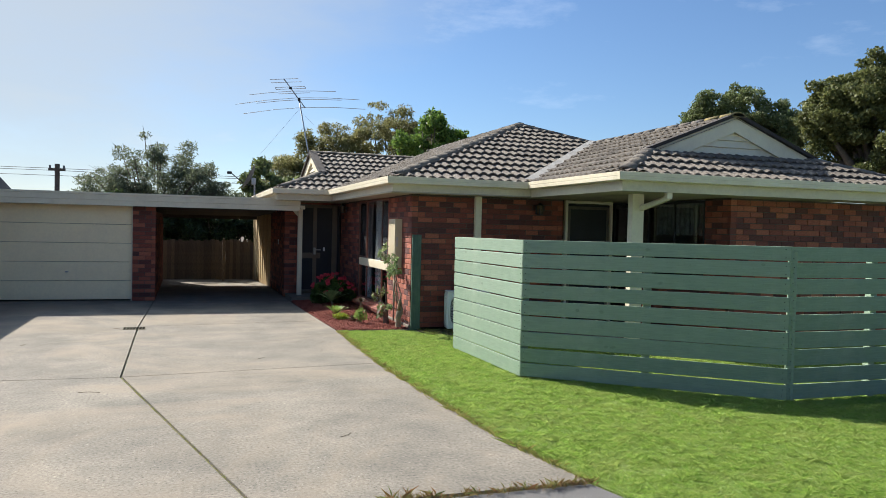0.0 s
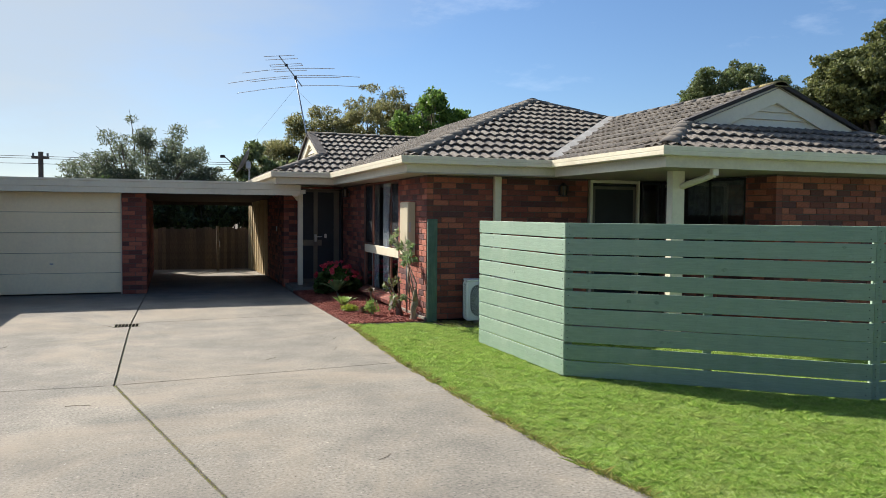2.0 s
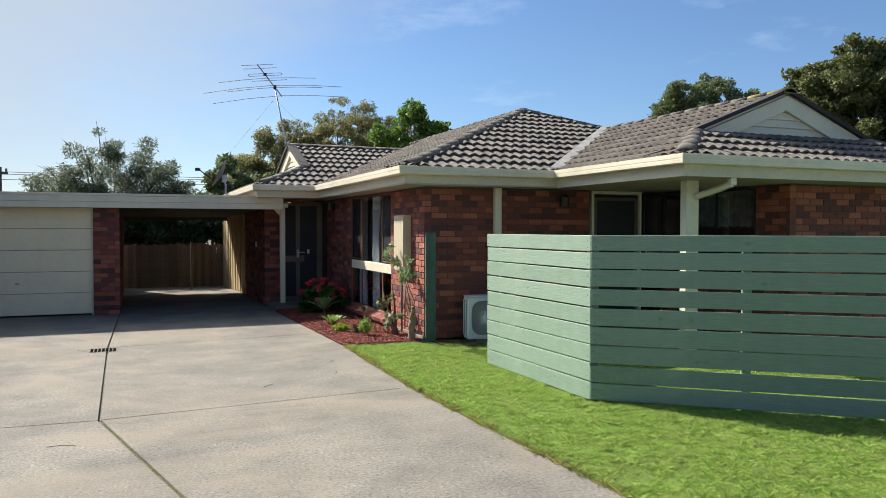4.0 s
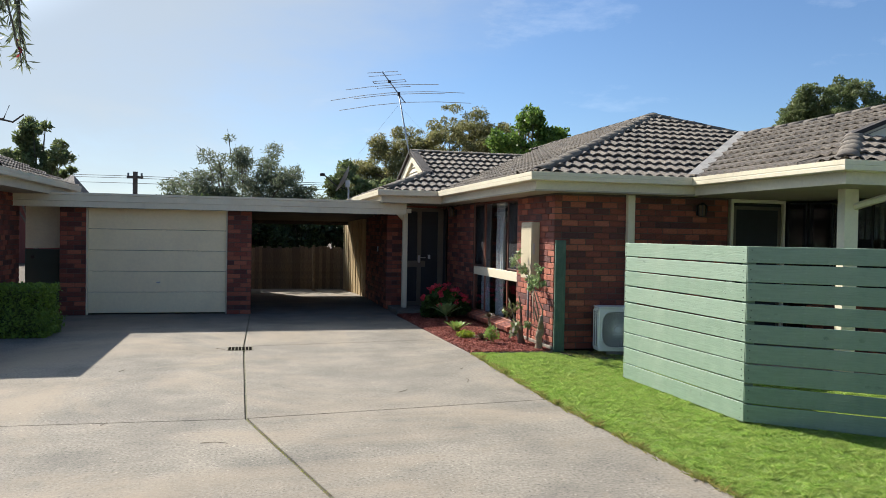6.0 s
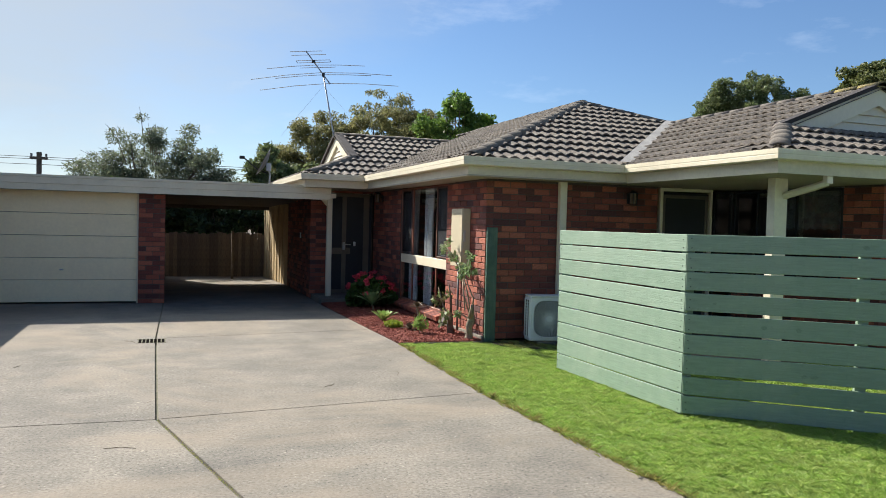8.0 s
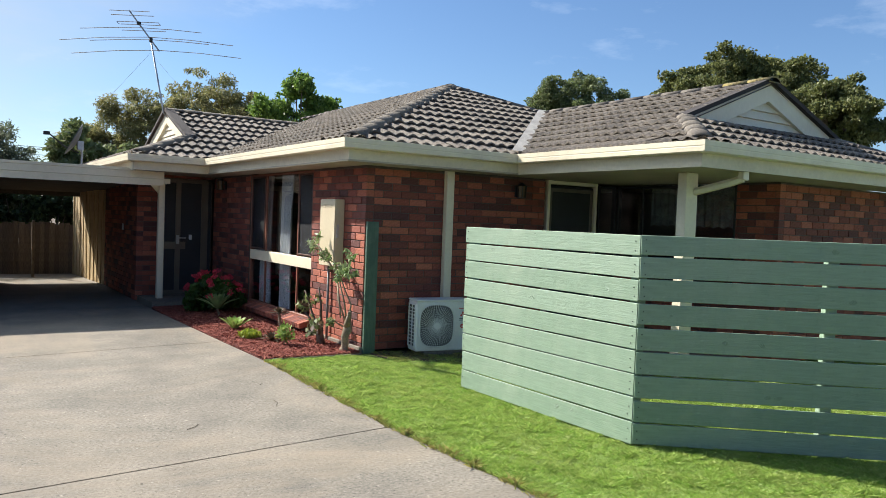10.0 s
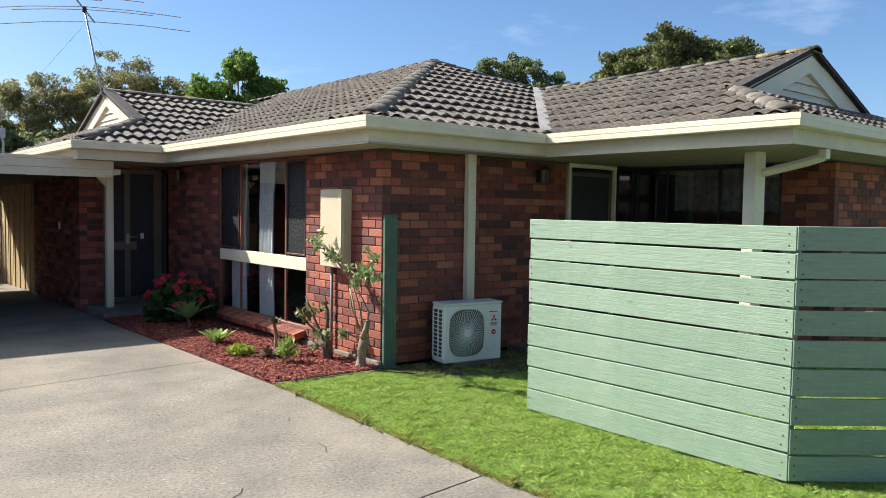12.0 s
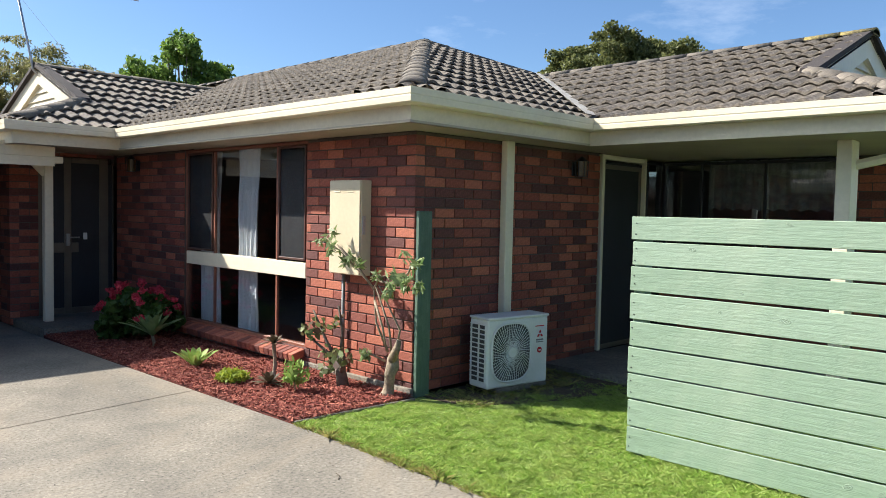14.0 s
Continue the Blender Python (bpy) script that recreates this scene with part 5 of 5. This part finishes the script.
tree(pose(29.3, 20.7, 0), "tall dark cypress with gaps in its crown", 8.2,
     [((0.1, 0, 6.8), (1.4, 1.4, 1.2)), ((0.5, -0.7, 6.2), (1.5, 1.5, 1.0)), ((0.2, 0, 4.7), (1.5, 1.5, 0.7))], 150, 0.36, 62000, 0.062, cypress_leaf, trunk=0.35, limbs=26, aspect=1.6, seed=10)
tree(pose(-6.9, 29.0, 0), "upright green shrub behind the neighbouring roof", 4.9,
     [((0, 0, 3.9), (0.7, 0.8, 1.0)), ((-0.6, 0, 3.5), (0.7, 0.7, 0.8)), ((0.6, 0, 3.5), (0.7, 0.7, 0.8)), ((-0.2, 0, 4.5), (0.35, 0.4, 0.5))], 60, 0.24, 8000, 0.085, pine_leaf, trunk=0.09, limbs=14, aspect=2.6, seed=11, bare=22)
bare = thing("bare_tree", pose(-8.2, 27.5, 0.8), "leafless dark branches behind the neighbouring roof", "tree")
part("trunk", Geo().tube([(0, 0, -0.85), (0.05, 0, 2.4), (0.1, 0, 3.6)], [0.12, 0.09, 0.05], 8), bark_m, bare)
for pts in ([(0.1, 0, 3.4), (-0.3, 0, 4.0), (-0.35, 0, 4.5), (0.1, 0, 4.75), (0.2, 0, 5.1)], [(0.1, 0, 3.5), (0.3, 0, 4.0), (0.75, 0, 4.1), (0.9, 0, 4.5)], [(0.6, 0, 4.08), (1.0, 0, 4.0), (1.3, 0, 4.25)]):
    part("branch", Geo().tube(pts, [0.035, 0.028, 0.022, 0.016, 0.01][:len(pts)], 6), bark_m, bare)
for k in range(9):
    x = -3.4 + k * 0.95
    tree(pose(x, 25.3 + 0.3 * math.sin(k * 2.1), 0), "dark dense bush behind the paling fence", 2.5, [((0, 0, 1.45), (0.75, 0.6, 0.95))], 26, 0.3, 4200, 0.075, dark_leaf, trunk=0.05, limbs=6, seed=20 + k, name="bush")

hd = thing("hedge", pose(-4.1, 14.2, 0), "clipped green box hedge by the neighbouring wall", "hedge")
rs = np.random.RandomState(31)
hx, hy, hz = 1.10, 0.42, 0.74
p = rs.uniform(-1, 1, (26000, 3)) * (hx, hy, 0.5)
ax = rs.choice(3, 26000, p=[0.16, 0.42, 0.42])
sg = rs.choice([-1, 1], 26000)
for k, h in enumerate((hx, hy, 0.5)):
    p[ax == k, k] = (sg[ax == k] * h) * (1 + 0.04 * rs.normal(size=(ax == k).sum())) - 0.05 * rs.random((ax == k).sum()) * sg[ax == k]
p[:, 2] = np.clip((p[:, 2] + 0.5) * hz, 0.01, None)
p[:, :2] *= (1 + 0.03 * np.sin(p[:, 2] * 9))[:, None]
a = rs.normal(size=(26000, 3)); a /= np.linalg.norm(a, axis=1)[:, None]
b = np.cross(a, rs.normal(size=(26000, 3))); b /= np.linalg.norm(b, axis=1)[:, None]
s = 0.022 * (0.6 + 0.8 * rs.random(26000))[:, None]
part("leaves", quads("leaves", np.stack([p - a * s, p + b * s / 1.7, p + a * s, p - b * s / 1.7], 1), hedge_leaf), None, hd)
part("core", Geo().cbox(-hx + 0.08, hx - 0.08, -hy + 0.08, hy - 0.08, 0, hz - 0.08, 0.05), dark_leaf, hd)

# hanging sprays of a street tree
hang = thing("bottlebrush_tree", pose(-5.7, 5.0, -0.06), "drooping bottlebrush tree with red flower tips", "tree")
part("trunk", Geo().tube([(0, 0, 0), (0.1, 0, 1.2), (0.5, 0, 2.5), (1.8, 0.2, 3.05), (3.6, 0.5, 3.1), (4.62, 0.5, 2.98)], [0.16, 0.14, 0.10, 0.06, 0.03, 0.012], 8), bark_m, hang, smooth=True)
rs = np.random.RandomState(41)
lv, fl = [], []
for k in range(30):
    x0 = rs.uniform(3.7, 4.6); y0 = 0.5 + rs.uniform(-0.2, 0.2); ln = rs.uniform(0.25, 0.6) * (1.2 - 0.45 * (x0 - 3.7))
    z0 = 2.9
    pts = [(x0 + 0.12 * f * math.sin(k), y0, z0 - ln * f) for f in (0, 0.35, 0.7, 1.0)]
    part("twig", Geo().tube(pts, [0.008, 0.006, 0.004, 0.002], 5), bark_m, hang)
    for f in np.linspace(0.05, 1, 80):
        c = np.array([x0 + 0.12 * f * math.sin(k), y0, z0 - ln * f])
        d = rs.normal(size=3) * 0.6 + np.array([0, 0, -0.9]); d /= np.linalg.norm(d)
        n_ = np.cross(d, rs.normal(size=3)); n_ /= np.linalg.norm(n_)
        L, wd = (0.036, 0.0045) if f < 0.82 or k % 2 else (0.014, 0.004)
        (lv if f < 0.82 or k % 2 else fl).append([c, c + d * L + n_ * wd, c + d * 2 * L, c + d * L - n_ * wd])
part("leaves", quads("leaves", np.array(lv), grey_leaf), None, hang)
flower_red = leaf_mat("bottlebrush_red", (0.35, 0.03, 0.04), (0.22, 0.02, 0.03))
part("flowers", quads("flowers", np.array(fl), flower_red), None, hang, "red flower spikes")

# ---- garden bed ----
def rosette(at, n, length, width, material, label, lift=0.5, name="succulent", stem=0.0, seed=1):
    rs = np.random.RandomState(seed)
    ob = thing(name, at, label, "plant")
    if stem:
        part("stem", Geo().tube([(0, 0, 0), (0.03, 0.02, stem * 0.5), (0, 0, stem)], 0.018, 7), stem_m, ob)
    for k in range(n):
        w = k * 2.39996
        e = lift + (1.35 - lift) * k / n + rs.uniform(-0.08, 0.08)
        ln = length * (1 - 0.35 * k / n)
        c, s_ = math.cos(w), math.sin(w)
        g = Geo()
        prof = ((0.0, 0.35), (0.3, 0.75), (0.6, 1.0), (0.85, 0.6), (1.0, 0.03))
        for f, q in prof:
            r, z = ln * f * math.cos(e) * (1 + 0.15 * f), stem + ln * (f * math.sin(e) - 0.25 * f * f * math.cos(e))
            for sd in (-1, 0, 1):
                g.v.append((r * c - sd * s_ * width * q, r * s_ + sd * c * width * q, z + (0.25 * width * q if sd else 0)))
        g.f = [(3 * i + j, 3 * i + j + 1, 3 * i + j + 4, 3 * i + j + 3) for i in range(4) for j in range(2)]
        part("leaf", g, material, ob, smooth=True)
    return ob


agave_m = leaf_mat("agave_leaf", (0.20, 0.30, 0.13), (0.15, 0.25, 0.10), through=0.2)
brome_m = leaf_mat("bromeliad_leaf", (0.22, 0.36, 0.07), (0.30, 0.40, 0.12), through=0.25)
purple_m = leaf_mat("dark_rosette_leaf", (0.07, 0.045, 0.035), (0.10, 0.08, 0.04), through=0.1)
yellow_m = leaf_mat("yellow_green_leaf", (0.34, 0.38, 0.04), (0.20, 0.28, 0.03), third=(0.28, 0.34, 0.04))
geranium_m = leaf_mat("geranium_leaf", (0.07, 0.14, 0.03), (0.03, 0.07, 0.015), third=(0.05, 0.10, 0.02))
petal_m = leaf_mat("geranium_petal", (0.62, 0.05, 0.09), (0.45, 0.03, 0.06), third=(0.7, 0.10, 0.14))
shoot_m = leaf_mat("shoot_leaf", (0.20, 0.28, 0.10), (0.12, 0.20, 0.06), third=(0.26, 0.32, 0.16))

rosette(pose(3.30, 14.95, 0), 24, 0.40, 0.038, agave_m, "grey-green agave beside red geraniums", 0.65, "agave", 0.14, 2)
rosette(pose(3.17, 13.75, 0.0), 20, 0.30, 0.034, brome_m, "bright green spiky rosette plant in red mulch", 0.75, "rosette_plant", 0.0, 3)
rosette(pose(3.42, 12.80, 0.0), 22, 0.14, 0.022, purple_m, "dark purple rosette succulent on a bent stem", 0.1, "aeonium", 0.34, 4)
rosette(pose(3.26, 12.62, 0.0), 20, 0.17, 0.024, purple_m, "low dark rosette succulent in red mulch", 0.15, "aeonium", 0.04, 5)
for nm, at, r, n, mtl, lab, sz, sd in (("yellow_shrub", (3.10, 12.95, 0.07), (0.14, 0.14, 0.06), 900, yellow_m, "small yellow-green tufted shrub in red mulch", 0.022, 6),
                                       ("seedling", (3.30, 12.30, 0.18), (0.11, 0.11, 0.12), 130, brome_m, "small bright green leafy seedling", 0.04, 7)):
    ob = thing(nm, pose(at[0], at[1], 0), lab, "plant")
    rs = np.random.RandomState(sd)
    part("stem", Geo().tube([(0, 0, 0), (0, 0, at[2])], 0.008, 5), stem_m, ob)
    part("leaves", quads("leaves", leaves(rs, [(0, 0, at[2])], [r], n, sz, 2.6, 0.2, -0.5), mtl), None, ob)
ger = thing("geranium", pose(3.45, 15.62, 0), "bushy geranium covered in red flower heads", "shrub")
rs = np.random.RandomState(51)
cs, rr = clumps(rs, (0, 0, 0.28), (0.38, 0.55, 0.24), 34, 0.13)
for k in range(9):
    t = cs[k]
    part("stem", Geo().tube([(0, 0, 0), (t[0] * 0.5, t[1] * 0.5, 0.15), tuple(t)], 0.008, 5), stem_m, ger)
part("leaves", quads("leaves", leaves(rs, cs, rr, 5200, 0.034, 1.2, 0.4), geranium_m), None, ger)
for k in range(40):
    w, q = rs.uniform(0, 2 * math.pi), rs.uniform(0.3, 1.05)
    x, y, z = 0.42 * q * math.cos(w), 0.6 * q * math.sin(w), 0.56 + 0.16 * rs.rand() - 0.28 * q * q
    part("flower_head", quads("flower_head", leaves(rs, [(x, y, z)], [(0.045, 0.045, 0.03)], 46, 0.016, 1.3, 0.5), petal_m), None, ger, "cluster of red petals")
# woody shrubs against the wall
sh = thing("pruned_shrub", pose(3.80, 11.68, 0), "thick pruned pale trunk with a few leafy shoots", "shrub")
part("trunk", Geo().tube([(-0.02, 0.02, -0.02), (0.0, 0.01, 0.05), (0.0, 0.0, 0.12), (-0.015, -0.02, 0.20), (0.01, -0.03, 0.27), (0.02, -0.02, 0.33), (0.01, -0.05, 0.40)], [0.075, 0.05, 0.042, 0.046, 0.055, 0.048, 0.028], 10), stem_m, sh, smooth=True)
part("stub", Geo().tube([(0.0, -0.03, 0.32), (-0.01, -0.10, 0.44), (-0.01, -0.12, 0.50)], [0.04, 0.03, 0.02], 8), stem_m, sh, smooth=True)
SHOOTS = [((0.0, 0.02, 0.38), (-0.05, 0.12, 0.62), (-0.06, 0.14, 0.9), (-0.10, 0.42, 1.12), (-0.12, 0.72, 1.30)), ((-0.05, 0.14, 0.88), (-0.12, 0.25, 1.05), (-0.14, 0.30, 1.12)),
          ((-0.06, 0.14, 0.9), (-0.10, 0.05, 0.98), (-0.13, -0.05, 1.02)), ((-0.10, 0.05, 0.98), (-0.16, -0.16, 0.97), (-0.2, -0.40, 1.0)), ((-0.06, 0.13, 0.8), (-0.1, -0.02, 0.6), (-0.1, -0.07, 0.42)),
          ((0.0, 0.05, 0.3), (-0.08, 0.17, 0.36), (-0.10, 0.2, 0.38)), ((-0.14, 0.30, 1.1), (-0.16, 0.46, 1.22), (-0.17, 0.5, 1.25)),
          ((0.0, -0.03, 0.34), (-0.04, -0.03, 0.6), (-0.09, 0.08, 0.92)), ((0.0, -0.08, 0.42), (0.0, -0.12, 0.58), (-0.05, -0.04, 0.76), (-0.08, 0.06, 0.94)), ((-0.18, -0.3, 0.99), (-0.2, -0.42, 1.08), (-0.2, -0.46, 1.16))]
ends = [(-0.12, 0.74, 1.31), (-0.15, 0.30, 1.13), (-0.14, -0.06, 1.02), (-0.2, -0.40, 1.0), (-0.2, -0.28, 1.03), (-0.1, 0.2, 0.36), (-0.17, 0.5, 1.22), (-0.2, -0.18, 0.93), (-0.12, 0.42, 1.14), (-0.2, -0.46, 1.15), (-0.2, -0.50, 0.98)]
for p in SHOOTS:
    part("shoot", Geo().tube(p, [0.0115 - 0.002 * i for i in range(len(p))], 6), stem_m, sh, smooth=True)
rs = np.random.RandomState(61)
for e in ends:
    tips = [(e[0] + rs.uniform(-0.05, 0.05), e[1] + rs.uniform(-0.09, 0.09), e[2] + rs.uniform(-0.05, 0.04)) for _ in range(3)]
    for q in tips:
        part("twig", Geo().tube([e, q], [0.004, 0.002], 4), stem_m, sh)
    part("foliage", quads("foliage", leaves(rs, tips, [(0.05, 0.05, 0.045)] * 3, 36, 0.044, 3.4, 0.25, 0.7), shoot_m), None, sh)
s2 = thing("woody_shrub", pose(3.72, 12.22, 0), "leggy woody shrub with sparse purple-green leaves", "shrub")
part("trunk", Geo().tube([(0.02, -0.02, -0.02), (0.0, 0.0, 0.15), (0.02, 0.02, 0.3)], [0.06, 0.045, 0.035], 9), bark_m, s2, smooth=True)
for p in (((0.0, 0, 0.18), (-0.04, 0.16, 0.4), (-0.08, 0.30, 0.66)), ((0, 0, 0.2), (-0.05, 0.12, 0.3), (-0.10, 0.34, 0.42)), ((0.02, 0.02, 0.28), (0, -0.02, 0.5), (-0.02, 0.02, 0.72)), ((0, 0, 0.12), (-0.06, -0.1, 0.24), (-0.1, -0.14, 0.3))):
    part("branch", Geo().tube(p, [0.02, 0.014, 0.008], 7), bark_m, s2, smooth=True)
mix_leaf = leaf_mat("purple_green_leaf", (0.12, 0.15, 0.06), (0.10, 0.05, 0.04), third=(0.20, 0.26, 0.10))
for e in ((-0.10, 0.34, 0.46), (-0.08, 0.24, 0.52), (-0.05, 0.10, 0.30), (-0.1, -0.14, 0.3), (-0.06, 0.1, 0.18), (-0.02, 0.03, 0.55)):
    part("foliage", quads("foliage", leaves(rs, [e], [(0.08, 0.11, 0.09)], 24, 0.036, 1.5, 0.3, 0.2), mix_leaf), None, s2)

# ---- mulch, grass ----
def inside(px, py, poly):
    ok = np.zeros(len(px), bool)
    for (x0, y0), (x1, y1) in zip(poly, poly[1:] + poly[:1]):
        c = (y0 > py) != (y1 > py)
        ok ^= c & (px < (x1 - x0) * (py - y0) / (y1 - y0 + 1e-12) + x0)
    return ok


rs = np.random.RandomState(71)
mx, my = rs.uniform(2.69, 3.95, 52000), rs.uniform(11.5, 16.45, 52000)
keep = inside(mx, my, BED)
mx, my = mx[keep], my[keep]
n = len(mx)
pile = 0.004 + 0.035 * np.clip(np.minimum(mx - 2.72, 0.4), 0, 1) + rs.uniform(0, 0.02, n)
a = rs.normal(size=(n, 3)) * (1, 1, 0.3)
a /= np.linalg.norm(a, axis=1)[:, None]
b = np.cross(a, rs.normal(size=(n, 3)) * 0.4 + (0, 0, 1))
b /= np.linalg.norm(b, axis=1)[:, None]
c = np.stack([mx, my, pile], 1)
L, Wd = rs.uniform(0.008, 0.024, (n, 1)), rs.uniform(0.002, 0.0055, (n, 1))
chips = quads("mulch", np.stack([c - a * L - b * Wd, c + a * L - b * Wd, c + a * L + b * Wd, c - a * L + b * Wd], 1), mulch_m)
tagged(new("mulch", chips), "red-brown bark mulch over the garden bed", "mulch", kind="stuff")


def grass(name, xs, ys, height, label, material, spread=0.5, seed=1):
    rs = np.random.RandomState(seed)
    n = len(xs)
    w = rs.uniform(0, 2 * math.pi, n)
    h = height * rs.uniform(0.5, 1.25, n)
    # uneven tufts a hand wide
    tuft = rs.rand(64, 64)
    for cell in (0.05, 0.12):
        h *= 0.58 + 0.84 * tuft[(np.floor((xs + 0.4 * cell * np.sin(31 * ys)) / cell) % 64).astype(int), (np.floor((ys + 0.4 * cell * np.sin(27 * xs)) / cell) % 64).astype(int)]
    bend = rs.normal(0, spread, (n, 2)) * h[:, None]
    wd = rs.uniform(0.0009, 0.0020, n) * (1 + np.hypot(xs, ys - 5) * 0.05)
    p = np.stack([xs, ys, np.full(n, -0.006)], 1)
    sx = np.stack([np.cos(w) * wd, np.sin(w) * wd, np.zeros(n)], 1)
    mid = p + np.stack([bend[:, 0] * 0.35, bend[:, 1] * 0.35, h * 0.6], 1)
    tip = p + np.stack([bend[:, 0], bend[:, 1], h], 1)
    ob = tagged(new(name, quads(name, np.stack([p - sx, p + sx, mid + sx * 0.8, tip], 1), material)), label, "grass", kind="stuff")
    return ob


rs = np.random.RandomState(72)
gx, gy = rs.uniform(2.72, 7.5, 980000), rs.uniform(3.0, 11.57, 980000)
keep = inside(gx, gy, LAWN) & ((gx < 4.02) | (gy < 11.2) | (gx > 5.6)) & ~((gx > 5.8) & (gy > 9.2))
keep &= (gx < 3.98) | (gx > 5.75) | (gy + 0.14 * np.sin(9 * gx) < 10.98 - 0.30 * (gx - 4.0) + 0.16 * rs.normal(size=len(gx)))
keep &= rs.random(len(gx)) < np.clip(1.25 - 0.16 * np.clip(gx - 4.3, 0, 9), 0.25, 1)
grass("grass", gx[keep], gy[keep], 0.020, "short mown bright green grass blades", blade_m, 0.85, 73)
gx, gy = rs.uniform(7.5, 16, 50000), rs.uniform(3.0, 9.0, 50000)
grass("grass_far", gx, gy, 0.045, "short mown green grass beyond the fence", blade_m, 0.55, 74)
# longer dry tufts along the driveway edge and the fence foot
ey = rs.uniform(4.2, 11.55, 5200)
ex = np.interp(ey, [4.1, 5.13, 6.8, 8.7, 11.58], [3.04, 2.87, 2.785, 2.725, 2.795]) + rs.normal(0.0, 0.016, 5200)
straw_m = leaf_mat("straw_blade", (0.38, 0.33, 0.10), (0.20, 0.28, 0.05), third=(0.28, 0.25, 0.09))
grass("edge_grass", ex, ey, 0.032, "dry yellowing grass along the concrete edge", straw_m, 0.8, 75)
ax_, ay_ = rs.uniform(4.1, 5.9, 4200), rs.uniform(10.95, 11.55, 4200)
grass("dry_grass", ax_, ay_, 0.022, "thin dry grass and litter by the brick wall", straw_m, 1.4, 76)
wx_ = rs.uniform(1.6, 3.05, 700)
grass("weeds", wx_, 4.12 + 0.02 * rs.normal(size=700), 0.04, "small weeds in the joint at the driveway end", leaf_mat("weed_leaf", (0.16, 0.2, 0.06), (0.25, 0.12, 0.06)), 0.7, 77)
mo = rs.uniform(0, 1, 1500)
grass("moss", 0.91 + (-0.14 - 0.91) * mo + rs.normal(0, 0.006, 1500), 4.16 + (8.42 - 4.16) * mo, 0.008, "mossy growth in the driveway joint", straw_m, 0.6, 78)

# fallen twigs and leaves on the concrete
rs = np.random.RandomState(81)
twig_m = mat("dry_twig", (0.10, 0.075, 0.05), (0.06, 0.045, 0.03), rough=0.9)
for k in range(9):
    x, y, w, ln = rs.uniform(-1.9, 2.4), rs.uniform(5.2, 12.5), rs.uniform(0, math.pi), rs.uniform(0.04, 0.11)
    c, s_ = math.cos(w) * ln, math.sin(w) * ln
    tagged(new("twig", Geo().tube([(x - c, y - s_, 0.003), (x + 0.25 * s_, y - 0.25 * c, 0.005), (x + c, y + s_, 0.003)], 0.002, 5).mesh("twig", twig_m)), "thin dry twig lying on the concrete driveway", "twig", "twigs on the driveway")
n = 420
lx, ly = rs.uniform(-2.4, 2.75, n), rs.uniform(4.4, 16, n)
c = np.stack([lx, ly, np.full(n, 0.003)], 1)
w = rs.uniform(0, 2 * math.pi, n)
a = np.stack([np.cos(w), np.sin(w), rs.uniform(-0.1, 0.1, n)], 1) * rs.uniform(0.006, 0.018, (n, 1))
b = np.stack([-np.sin(w), np.cos(w), rs.uniform(-0.1, 0.1, n)], 1) * rs.uniform(0.003, 0.008, (n, 1))
tagged(new("leaf_litter", quads("leaf_litter", np.stack([c - a, c + b, c + a, c - b], 1), mat("litter", (0.12, 0.09, 0.06), (0.36, 0.33, 0.28), pick="island", third=(0.07, 0.055, 0.04), bump=0))), "scattered dry leaf bits on the driveway", "leaf litter", kind="stuff")
